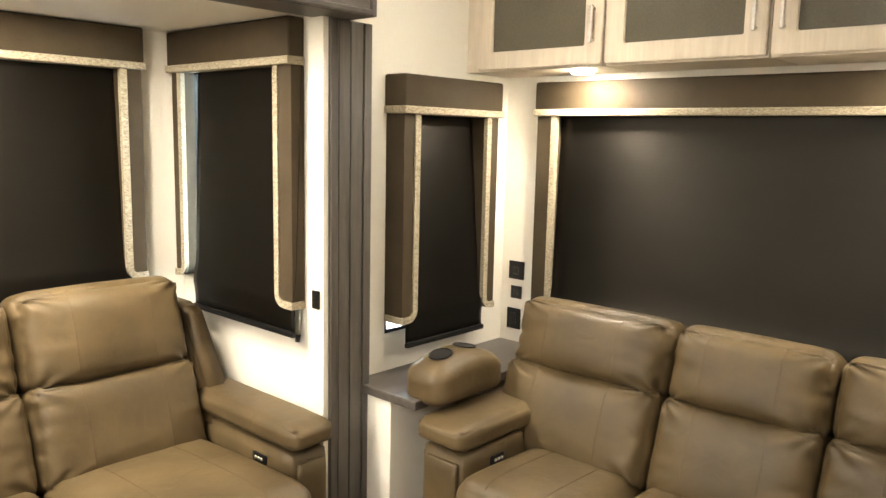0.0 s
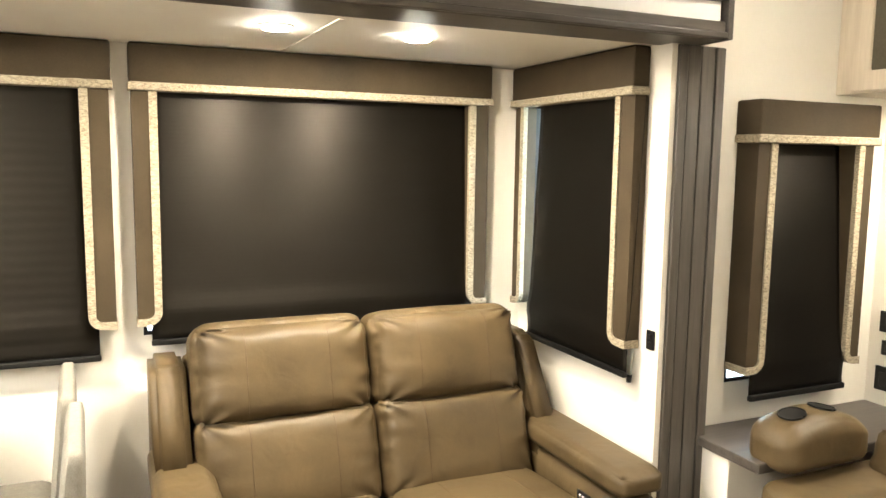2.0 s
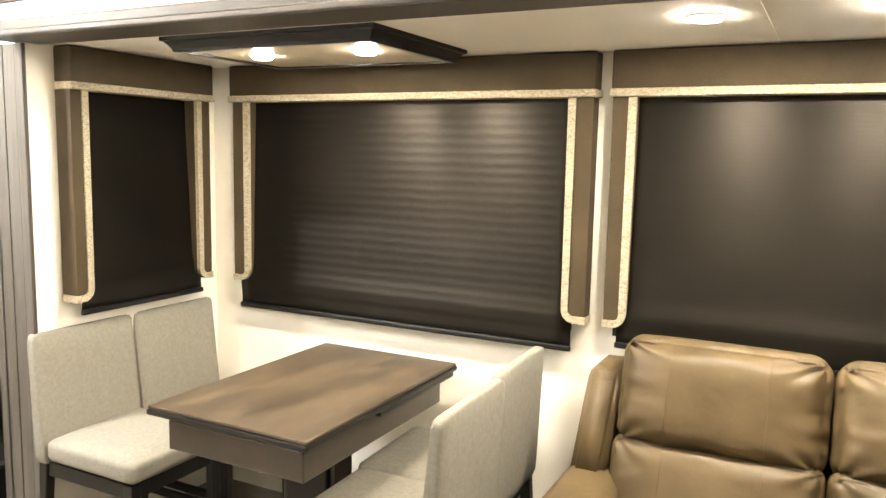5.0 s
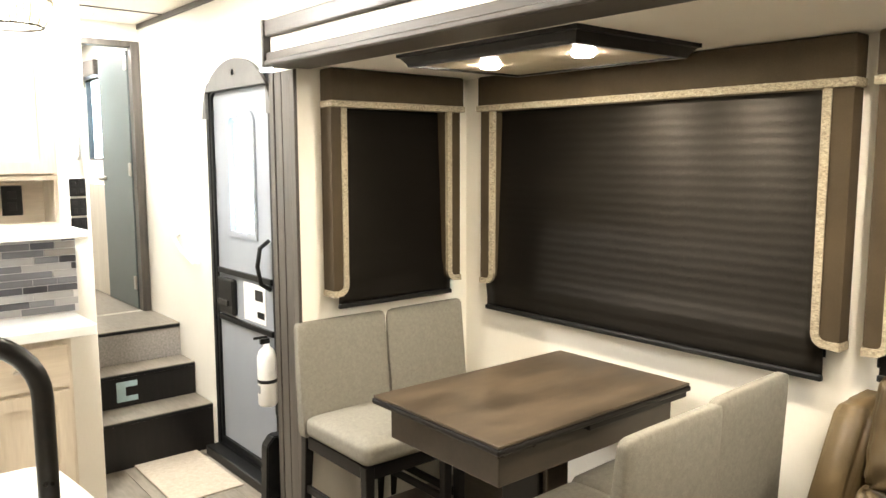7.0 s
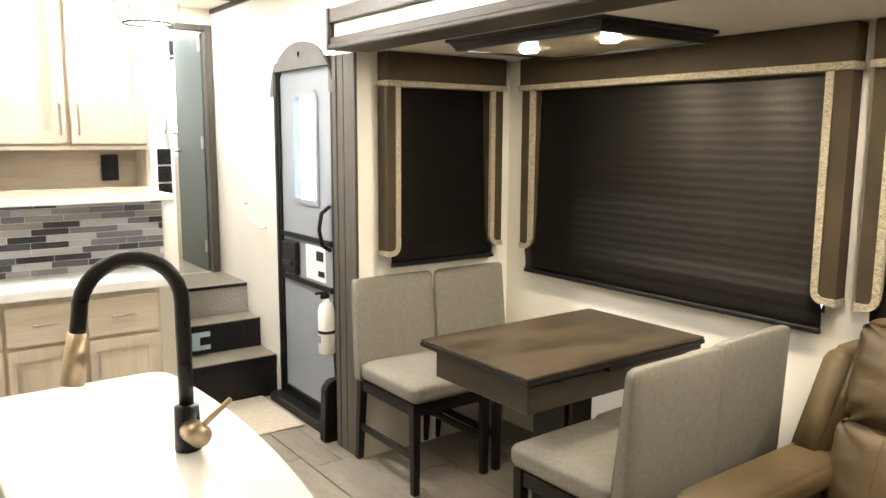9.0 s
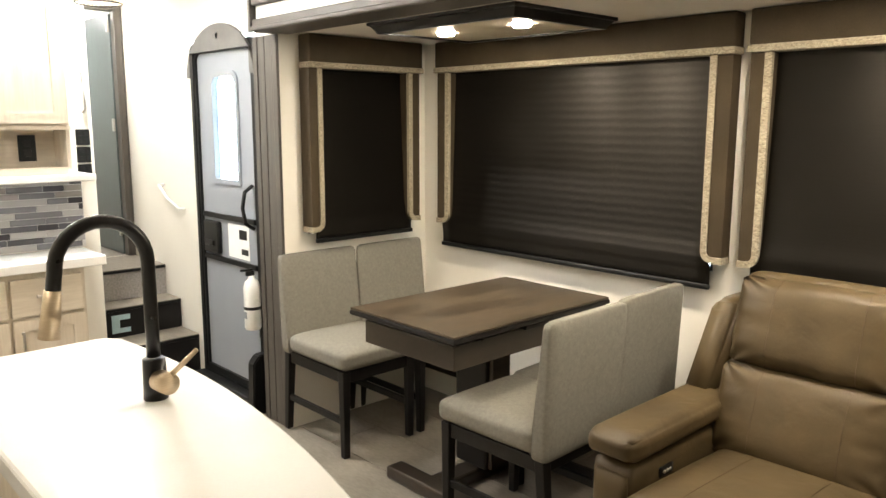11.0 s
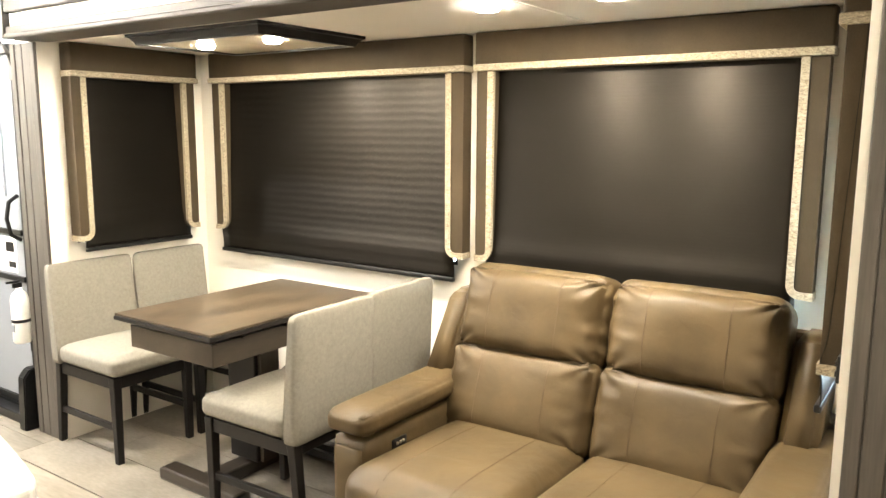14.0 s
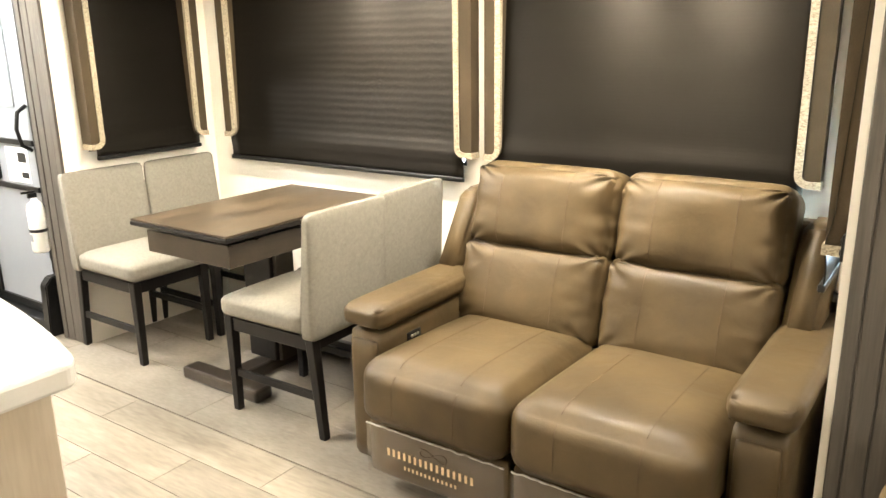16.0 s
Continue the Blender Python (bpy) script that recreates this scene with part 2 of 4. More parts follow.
# ---- building blocks ----
def part(name, bm, material, parent, label=""):
    me = bpy.data.meshes.new(name)
    bm.to_mesh(me)
    bm.free()
    me.materials.append(material)
    ob = new(name, me)
    ob.parent = parent
    if label:
        ob["label"] = label
    return ob


def thing(name, label, category, at=(0, 0, 0), turn=0, group="", kind=""):
    ob = new(name)
    ob.empty_display_size = 0.1
    ob.matrix_world = pose(*at, 0, 0, turn)
    return tagged(ob, label, category, group, kind)


def structure(name, bm, material, label, category):
    return tagged(part(name, bm, material, None), label, category, "", "structure")


def box(bm, x0, x1, y0, y1, z0, z1, bevel=0.0, segments=2):
    """Adds a box, with rounded edges if wanted."""
    m = Matrix.Translation(((x0 + x1) / 2, (y0 + y1) / 2, (z0 + z1) / 2)) @ Matrix.Diagonal((abs(x1 - x0), abs(y1 - y0), abs(z1 - z0), 1))
    vs = bmesh.ops.create_cube(bm, size=1, matrix=m)["verts"]
    if bevel:
        es = list({e for v in vs for e in v.link_edges})
        bmesh.ops.bevel(bm, geom=es, offset=bevel, segments=segments, affect="EDGES", profile=0.5)
    return bm


def boxes(*dims, bevel=0.0):
    bm = bmesh.new()
    for d in dims:
        box(bm, *d, bevel=bevel)
    return bm


def prism(bm, pts, y0, y1):
    """A prism from an outline in x and z, from y0 to y1."""
    a = [bm.verts.new((x, y0, z)) for x, z in pts]
    b = [bm.verts.new((x, y1, z)) for x, z in pts]
    bm.faces.new(a)
    bm.faces.new(b[::-1])
    n = len(pts)
    for i in range(n):
        bm.faces.new((a[i], b[i], b[(i + 1) % n], a[(i + 1) % n]))
    bmesh.ops.recalc_face_normals(bm, faces=bm.faces[:])
    return bm


def rod(bm, a, b, r, r2=None, segments=16):
    a, b = Vector(a), Vector(b)
    d = b - a
    m = Matrix.Translation((a + b) / 2) @ d.to_track_quat("Z", "Y").to_matrix().to_4x4()
    bmesh.ops.create_cone(bm, cap_ends=True, segments=segments, radius1=r, radius2=r if r2 is None else r2, depth=d.length, matrix=m)
    return bm


def tube(name, pts, r, material, parent, label=""):
    """A bent tube through points, as a mesh of its own."""
    bm = bmesh.new()
    pts = [Vector(p) for p in pts]
    rings = []
    side = None
    for i, p in enumerate(pts):
        d = (pts[min(i + 1, len(pts) - 1)] - pts[max(i - 1, 0)]).normalized()
        if side is None:
            side = d.orthogonal().normalized()
        side = (side - d * side.dot(d)).normalized()
        other = d.cross(side)
        n = 12 if r > 0.004 else 6
        rings.append([bm.verts.new(p + r * (math.cos(k * math.tau / n) * side + math.sin(k * math.tau / n) * other)) for k in range(n)])
    for ra, rb in zip(rings, rings[1:]):
        for k in range(len(ra)):
            bm.faces.new((ra[k], ra[(k + 1) % len(ra)], rb[(k + 1) % len(ra)], rb[k]))
    bm.faces.new(rings[0][::-1])
    bm.faces.new(rings[-1])
    smooth(bm)
    return part(name, bm, material, parent, label)


def smooth(bm):
    for f in bm.faces:
        f.smooth = True
    return bm


def soften(size, r, puff, sag=0.0, wrinkle=0.0, seed=0.0, creases=0.0):
    """A map from the cube -1..1 to a stuffed block: size, edge radius and how far each pair of sides swells."""
    half = [s / 2 for s in size]

    def place(u):
        q, d = [], []
        for i in range(3):
            p = u[i] * half[i]
            c = max(-(half[i] - r), min(half[i] - r, p))
            q.append(c)
            d.append(p - c)
        d = Vector(d)
        v = Vector(q) + (d.normalized() * min(r, max(abs(k) for k in d)) if d.length > 1e-9 else Vector())
        for i in range(3):
            j, k = (i + 1) % 3, (i + 2) % 3
            swell = (1 - u[j] ** 4) * (1 - u[k] ** 4)
            v[i] += puff[i] * u[i] * swell
        v.z -= sag * (1 - u[0] ** 2) * (1 if u[2] > 0 else 0) * max(0, u[2])
        if wrinkle:
            edge = max(abs(u[0]), abs(u[2])) ** 3
            n = noise.noise(Vector((v.x * 9 + seed, v.y * 9, v.z * 26 + seed)))
            n2 = noise.noise(Vector((v.x * 5 + seed, v.y * 4, v.z * 5)))
            v += Vector((0, 1, 0)) * (wrinkle * (n * edge + 0.8 * n2))
            if creases:
                cx, cz = 1 - abs(u[0]), 1 - abs(u[2])
                near = math.exp(-((math.hypot(cx, cz) / 0.38) ** 2))
                side = 1 if u[0] > 0 else -1
                v.y += 0.6 * creases * math.exp(-((min(cx, cz) / 0.10) ** 2)) * max(0.0, u[1]) * noise.noise(Vector((v.x * 38 + seed, 0, v.z * 38)))
                v.y += 1.25 * creases * near * math.sin(11 * math.atan2(cz, cx) + 2.5 * noise.noise(Vector((side * 3 + seed, u[2], 0)))) * max(0.0, u[1])
        return v

    return place


def stuffed(place, cuts=15, m=None):
    bm = bmesh.new()
    bmesh.ops.create_cube(bm, size=2)
    bmesh.ops.subdivide_edges(bm, edges=bm.edges[:], cuts=cuts, use_grid_fill=True)
    for v in bm.verts:
        v.co = place(tuple(v.co))
        if m:
            v.co = m @ v.co
    return smooth(bm)


def rect_ring(x0, x1, z0, z1, side, foot, head, y0, y1):
    """A door's border as one closed frame: its outline, its stile and rail widths, its depth."""
    bm = bmesh.new()
    outer = ((x0, z0), (x1, z0), (x1, z1), (x0, z1))
    inner = ((x0 + side, z0 + foot), (x1 - side, z0 + foot), (x1 - side, z1 - head), (x0 + side, z1 - head))
    loops = [[bm.verts.new((x, y, z)) for x, z in pts] for pts, y in ((outer, y0), (outer, y1), (inner, y1), (inner, y0))]
    for la, lb in zip(loops, loops[1:] + loops[:1]):
        for k in range(4):
            bm.faces.new((la[k], la[(k + 1) % 4], lb[(k + 1) % 4], lb[k]))
    bmesh.ops.recalc_face_normals(bm, faces=bm.faces[:])
    bmesh.ops.bevel(bm, geom=bm.edges[:], offset=0.003, segments=2, affect="EDGES")
    return bm


def wall_boxes(u0, u1, z0, z1, holes, put):
    """One closed wall round its openings; put(bm, u0, u1, z0, z1) adds one cell."""
    bm = bmesh.new()
    us = sorted({u0, u1, *[h[0] for h in holes], *[h[1] for h in holes]})
    zs = sorted({z0, z1, *[h[2] for h in holes], *[h[3] for h in holes]})
    for a, b in zip(us, us[1:]):
        for c, d in zip(zs, zs[1:]):
            mid = ((a + b) / 2, (c + d) / 2)
            if not any(h[0] < mid[0] < h[1] and h[2] < mid[1] < h[3] for h in holes):
                put(bm, a, b, c, d)
    where = {}
    for f in bm.faces:
        where.setdefault(tuple(round(k, 4) for k in f.calc_center_median()), []).append(f)
    inner = [f for same in where.values() if len(same) > 1 for f in same]
    bmesh.ops.delete(bm, geom=inner, context="FACES")
    bmesh.ops.remove_doubles(bm, verts=bm.verts[:], dist=0.0001)
    return bm


# ---- the setting ----
W, OUT, ENDF, ENDR, REAR, EAST = -1.36, -2.175, -2.05, 1.205, 2.24, 1.06
HIGH, LOW, T = 2.28, 1.862, 0.045
FWIN, DWIN, LWIN, RWIN = (-1.98, -1.43, 0.94, 1.72), (-1.82, -0.385, 0.90, 1.72), (-0.24, 0.95, 0.90, 1.72), (-2.095, -1.45, 0.87, 1.72)
KWIN, BWIN, DOORHOLE, BEDWIN = (1.54, 1.95, 0.77, 1.58), (-1.00, 0.70, 0.85, 1.60), (-3.04, -2.36, 0.06, 1.90), (-5.15, -4.72, 1.50, 2.05)

structure("wall_slide_front", wall_boxes(OUT - T, W + 0.06, 0, LOW, [FWIN], lambda bm, a, b, c, d: box(bm, a, b, ENDF - T, ENDF, c, d)), WALL, "cream end wall of the slide-out by the dinette", "wall")
structure("wall_slide_outer", wall_boxes(ENDF, ENDR, 0, LOW, [DWIN, LWIN], lambda bm, a, b, c, d: box(bm, OUT - T, OUT, a, b, c, d)), WALL, "cream outer wall of the slide-out", "wall")
structure("wall_slide_rear", wall_boxes(OUT - T, W + 0.06, 0, LOW, [RWIN], lambda bm, a, b, c, d: box(bm, a, b, ENDR, ENDR + T, c, d)), WALL, "cream end wall of the slide-out by the loveseat", "wall")
structure("wall_side", wall_boxes(-5.6, REAR, 0, HIGH, [(ENDF - T, ENDR + T, 0, LOW + 0.04), KWIN, DOORHOLE, BEDWIN], lambda bm, a, b, c, d: box(bm, W - 0.04, W, a, b, c, d)), WALL, "cream side wall with the entry door", "wall")
structure("wall_rear", wall_boxes(W - 0.04, EAST + T, 0, HIGH, [BWIN], lambda bm, a, b, c, d: box(bm, a, b, REAR, REAR + T, c, d)), WALL, "cream rear wall behind the sofa", "wall")
structure("wall_kitchen", boxes((EAST, EAST + T, -5.6, REAR, 0, HIGH)), WALL, "plain cream wall on the kitchen side", "wall")
structure("wall_partition", boxes((-0.71, EAST, -4.0, -2.74, 0, HIGH), bevel=0.004), WALL, "cream partition that carries the hutch", "wall")
structure("wall_bedroom_door", wall_boxes(W, EAST, 0, HIGH, [(-1.325, -0.75, 0.60, 2.17)], lambda bm, a, b, c, d: box(bm, a, b, -4.05, -4.005, c, d)), WALL, "cream wall with the bedroom doorway", "wall")
structure("wall_bedroom_end", boxes((W - 0.04, EAST + T, -5.65, -5.6, 0, HIGH)), WALL, "cream wall at the far end of the bedroom", "wall")
structure("ceiling", boxes((W - 0.04, EAST + T, -5.65, REAR + T, HIGH, HIGH + 0.05)), CEIL, "cream ceiling of the main room", "ceiling")
structure("ceiling_slide", boxes((OUT - T, W + 0.06, ENDF - T, ENDR + T, LOW, LOW + 0.04)), CEIL, "low cream ceiling of the slide-out", "ceiling")
structure("ceiling_batten", boxes((OUT, W - 0.05, 0.22, 0.234, LOW - 0.004, LOW), bevel=0.001), CEIL, "thin batten over a ceiling joint", "trim")
for yy in (-3.0, -3.6):
    structure("ceiling_batten", boxes((W, EAST, yy, yy + 0.016, HIGH - 0.005, HIGH), bevel=0.001), DARKWOOD_V, "thin dark batten over a ceiling joint", "trim")
structure("trim_ceiling", boxes((W, W + 0.012, -4.0, -2.0, HIGH - 0.03, HIGH - 0.001), bevel=0.002), DARKWOOD_Y, "dark strip along the top of the side wall", "trim")
structure("subfloor", boxes((OUT - T, EAST + T, -3.15, REAR + T, -0.06, -0.006)), JOINT, "dark layer under the floor planks", "floor")
structure("ground", boxes((-60, 60, -60, 60, -0.95, -0.9)), GROUT, "grey ground outside the vehicle", "ground")


# Added glowing sheets whiten the panes and send bluish light past the shades
structure("backdrop", boxes((-9.0, -8.9, -60, 30, -0.9, 6.0), (-8.8, 30.0, 11.0, 11.1, -0.9, 6.0), (-8.8, 30.0, -16.1, -16.0, -0.9, 6.0)), DAY, "plain glowing sheets in place of daylight outside the windows", "backdrop")


def trim_post(y0, y1):
    """A fluted dark post beside the slide-out's opening."""
    ob = thing("opening_post", "tall grey-brown fluted wooden post framing the slide-out", "trim", (W, (y0 + y1) / 2, 0), 0, "posts of the slide-out opening", "structure")
    w = (y1 - y0) / 2
    part("board", boxes((0.0605, 0.066, -w, w, 0, LOW - 0.008), bevel=0.001), DARKWOOD_V, ob)
    a, b = (-w, w - 0.052) if y0 < 0 else (-w + 0.052, w)
    part("backing", boxes((0.0005, 0.060, a, b, 0, LOW - 0.008)), DARKWOOD_V, ob)
    for a, b, d in ((-1.0, -0.64, 0.007), (-0.60, -0.06, 0.004), (-0.02, 0.58, 0.004), (0.62, 1.0, 0.008)):
        part("moulding", boxes((0.0662, 0.066 + d, a * w * 0.985, b * w * 0.985, 0.002, LOW - 0.01), bevel=0.003), DARKWOOD_V, ob)
    return ob


trim_post(-2.26, -2.049)
trim_post(1.225, 1.402)

hd = thing("slide_header", "dark wooden fascia with a white band above the slide-out", "trim", (W, 0, LOW), 0, "", "structure")
part("lower_rail", boxes((0.0, 0.172, -2.08, 1.30, -0.006, 0.046), (0.172, 0.180, -2.085, 1.305, -0.004, 0.016), bevel=0.005), DARKWOOD_Y, hd)
part("white_band", boxes((0.0, 0.155, -2.075, 1.295, 0.0465, 0.104), bevel=0.003), WHITEPAINT, hd, "white painted band")
part("upper_rail", boxes((0.0, 0.176, -2.08, 1.30, 0.1045, 0.165), bevel=0.006), DARKWOOD_Y, hd)
part("end_cap", boxes((0.0, 0.182, -2.10, -2.0805, -0.006, 0.167), bevel=0.004), DARKWOOD_Y, hd)
part("end_cap", boxes((0.0, 0.182, 1.3005, 1.32, -0.006, 0.167), bevel=0.004), DARKWOOD_Y, hd)


# ---- windows, shades and valances ----
def window(n, at, turn, u0, u1, z0, z1, depth=T):
    """A framed pane set into an opening; local x runs along the wall, local y into the room."""
    ob = thing(f"window_{n}", "black-framed window behind a drawn shade", "window", at, turn, "", "structure")
    f = 0.014
    part("window_frame", boxes((u0, u1, -depth, -0.004, z0, z0 + f), (u0, u1, -depth, -0.004, z1 - f, z1), (u0, u0 + f, -depth, -0.004, z0 + f, z1 - f), (u1 - f, u1, -depth, -0.004, z0 + f, z1 - f)), BLACK, ob)
    p = part("pane", boxes((u0 + f, u1 - f, -depth * 0.6, -depth * 0.5, z0 + f, z1 - f)), PANE, ob)
    p.visible_shadow = False
    return ob


def side_panel(ob, u_out, u_in, z0, z1, depth):
    """An upholstered side board; its trim follows the inner edge and the rounded lower corner."""
    s = 1 if u_in > u_out else -1
    w, r, tr = abs(u_in - u_out), 0.045, 0.024
    arc = [(w - r + r * math.cos(a), z0 + r - r * math.sin(a)) for a in [k * math.pi / 16 for k in range(9)]]
    arc_in = [(w - r + (r - tr) * math.cos(a), z0 + r - (r - tr) * math.sin(a)) for a in [k * math.pi / 16 for k in range(9)]]
    body = [(0, z1), (w, z1)] + arc + [(0, z0)]
    bm = prism(bmesh.new(), [(u_out + s * x, z) for x, z in body], 0.002, depth)
    p = part("side_panel", bm, SUEDE, ob, "padded brown side panel")
    outer = [(w + 0.002, z1)] + arc + [(0, z0 - 0.002)]
    inner = [(0, z0 + tr)] + arc_in[::-1] + [(w - tr, z1)]
    bm = prism(bmesh.new(), [(u_out + s * x, z) for x, z in outer + inner], depth - 0.012, depth + 0.006)
    part("trim", bm, TWEED, p, "woven cream tweed edging")
    part("end_trim", boxes((u_out - 0.003, u_out - 0.0005, 0.003, depth + 0.006, z0 - 0.002, z0 + tr) if s > 0 else (u_out + 0.0005, u_out + 0.003, 0.003, depth + 0.006, z0 - 0.002, z0 + tr)), TWEED, p, "tweed edging turned round the side")
    return p


def valance(at, turn, u0, u1, z0, z1, depth, panels, z_low, label):
    ob = thing("window_valance", label, "valance", at, turn, "upholstered window valances")
    bm = boxes((u0, u1, 0.001, depth, z0 + 0.006, z1), bevel=0.008)
    part("box", smooth(bm), SUEDE, ob)
    part("hem", boxes((u0 - 0.004, u1 + 0.004, 0.003, depth + 0.006, z0 - 0.002, z0 + 0.024), bevel=0.004), TWEED, ob, "woven cream tweed hem")
    for a, b, zl in panels:
        side_panel(ob, a, b, zl, z0 - 0.003, depth - 0.012)
    return ob


def shade(at, turn, u0, u1, z0, z1, material, out=0.035, label="drawn black vinyl roller shade over a window"):
    """A roller shade whose foot stands a little off the wall."""
    ob = thing("roller_shade", label, "roller shade", at, turn, "roller shades")
    bm = bmesh.new()
    nu, nz = 24, 30
    grid = []
    for k in range(nz + 1):
        f = k / nz
        z = z1 + (z0 - z1) * f
        row = []
        for i in range(nu + 1):
            u = u0 + (u1 - u0) * i / nu
            y = 0.012 + out * f + 0.011 * math.exp(-((f - 0.885) / 0.045) ** 2) + 0.0008 * noise.noise(Vector((u * 2.2, z * 5.0, u0)))
            row.append(bm.verts.new((u, y, z)))
        grid.append(row)
    for ra, rb in zip(grid, grid[1:]):
        for i in range(nu):
            bm.faces.new((ra[i], rb[i], rb[i + 1], ra[i + 1]))
    ex = bmesh.ops.extrude_face_region(bm, geom=bm.faces[:])
    for v in [g for g in ex["geom"] if isinstance(g, bmesh.types.BMVert)]:
        v.co.y -= 0.0015
    bmesh.ops.recalc_face_normals(bm, faces=bm.faces[:])
    uv = bm.loops.layers.uv.new("weave")
    for fc_ in bm.faces:
        for lp in fc_.loops:
            lp[uv].uv = (lp.vert.co.x, lp.vert.co.z)
    part("fabric", smooth(bm), material, ob)
    part("bottom_bar", boxes((u0 - 0.003, u1 + 0.003, 0.006 + out, 0.024 + out, z0 - 0.014, z0 + 0.006), bevel=0.005), BLACK, ob, "black bottom bar")
    part("roller", smooth(rod(bmesh.new(), (u0 + 0.02, 0.032, z1 + 0.012), (u1 - 0.02, 0.032, z1 + 0.012), 0.018)), BLACK, ob)
    return ob


VB, VT = 1.712, LOW - 0.003
# outer wall of the slide-out: local x runs to -y
A = (OUT, 0, 0)
window(1, A, -90, -DWIN[1], -DWIN[0], DWIN[2], DWIN[3])
valance(A, -90, 0.314, 1.892, VB, VT, 0.075, [(0.322, 0.406, 0.943), (1.882, 1.799, 0.955)], 0, "long brown suede window valance with cream tweed hem above the dinette")
shade(A, -90, 0.375, 1.860, 0.850, 1.74, SHADE_RIB, 0.03, "wide drawn black ribbed roller shade beside the dinette table")
window(2, A, -90, -LWIN[1], -LWIN[0], LWIN[2], LWIN[3])
valance(A, -90, -1.027, 0.263, VB, VT, 0.075, [(-1.018, -0.938, 0.94), (0.258, 0.182, 0.945)], 0, "brown suede window valance with cream tweed hem above the loveseat")
shade(A, -90, -0.965, 0.215, 0.888, 1.74, SHADE, 0.035, "drawn black roller shade behind the loveseat")
# end wall by the dinette
A = (0, ENDF, 0)
window(3, A, 0, FWIN[0], FWIN[1], FWIN[2], FWIN[3])
valance(A, 0, -2.080, -1.400, VB, VT, 0.092, [(-1.402, -1.470, 0.957), (-2.066, -1.992, 0.962)], 0, "narrow brown suede window valance with cream tweed hem beside the dinette")
shade(A, 0, -2.035, -1.444, 0.914, 1.74, SHADE, 0.035, "narrow drawn black roller shade behind the dining chairs")
# end wall by the loveseat
A = (0, ENDR, 0)
window(4, A, 180, -RWIN[1], -RWIN[0], RWIN[2], RWIN[3])
valance(A, 180, 1.392, 2.150, VB, VT, 0.066, [(1.394, 1.485, 0.915), (2.135, 2.065, 0.935)], 0, "narrow brown suede window valance with cream tweed hem beside the loveseat")
shade(A, 180, 1.392, 2.015, 0.832, 1.74, SHADE, 0.035, "narrow drawn black roller shade beside the loveseat")
# side wall by the rear sofa
A = (W, 0, 0)
window(5, A, -90, -KWIN[1], -KWIN[0], KWIN[2], KWIN[3], 0.04)
valance(A, -90, -2.075, -1.526, 1.573, 1.706, 0.105, [(-1.537, -1.612, 0.822), (-2.062, -1.990, 0.812)], 0, "narrow brown suede window valance with cream tweed hem beside the sofa")
shade(A, -90, -2.0, -1.565, 0.742, 1.60, SHADE, 0.075, "narrow drawn black roller shade beside the sofa")
# rear wall behind the sofa
A = (0, REAR, 0)
window(6, A, 180, -BWIN[1], -BWIN[0], BWIN[2], BWIN[3])
valance(A, 180, -0.88, 1.178, 1.586, 1.715, 0.06, [(1.170, 1.078, 0.80), (-0.87, -0.77, 0.80)], 0, "long brown suede window valance with cream tweed hem above the sofa")
shade(A, 180, -0.80, 1.10, 0.72, 1.61, SHADE, 0.03, "wide drawn black roller shade behind the sofa")


# ---- leather seating ----
def seams(place, m, us, parent, face=1, span=(-0.93, 0.93), top=False):
    """Stitched lines over the front of a cushion, or over its top and front."""
    for u in us:
        pts = []
        for k in range(25):
            f = span[0] + (span[1] - span[0]) * k / 24
            p = (u, f, 1.0) if top else (u, face, f)
            v = place(p)
            v = v + (Vector((0, 0, 0.0004)) if top else Vector((0, 0.0004 * face, 0)))
            pts.append(m @ v)
        tube("seam", pts, 0.0010, THREAD, parent, "rust-coloured stitching")


def arm_rest(ob, x0, x1, top, front, inner):
    """A padded arm: boxed body, front panel, pillow top and a recliner switch. inner: +1 or -1, the side of the seat."""
    mid, w = (x0 + x1) / 2, x1 - x0
    arm = part("armrest", smooth(stuffed(soften((w, front - 0.10, top - 0.12), 0.022, (0.004, 0.004, 0.0)), 11, Matrix.Translation((mid, (front + 0.10) / 2, 0.02 + (top - 0.12) / 2)))), LEATHER, ob)
    part("front_panel", stuffed(soften((w * 0.74, 0.024, top - 0.18), 0.010, (0, 0.007, 0)), 9, Matrix.Translation((mid, front + 0.006, 0.05 + (top - 0.18) / 2))), LEATHER, arm, "raised leather front panel")
    place = soften((w + 0.020, front - 0.14, 0.078), 0.030, (0.004, 0.010, 0.006), wrinkle=0.005, seed=x0, creases=0.006)
    m = Matrix.Translation((mid, (front + 0.18) / 2 + 0.003, top - 0.049))
    part("arm_pad", stuffed(place, 21, m), LEATHER, arm, "plump leather arm pad")
    xi = x1 + 0.004 if inner > 0 else x0 - 0.004
    sw = part("control_panel", smooth(stuffed(soften((0.008, 0.075, 0.032), 0.004, (0, 0, 0)), 5, Matrix.Translation((xi, front - 0.16, top - 0.15)))), BLACK, arm, "black recliner switch")
    for k in (-0.016, 0.0, 0.016):
        part("button", smooth(rod(bmesh.new(), (xi, front - 0.16 + k, top - 0.15), (xi + 0.007 * inner, front - 0.16 + k, top - 0.15), 0.006)), STEEL, sw, "small metal button")
    return arm


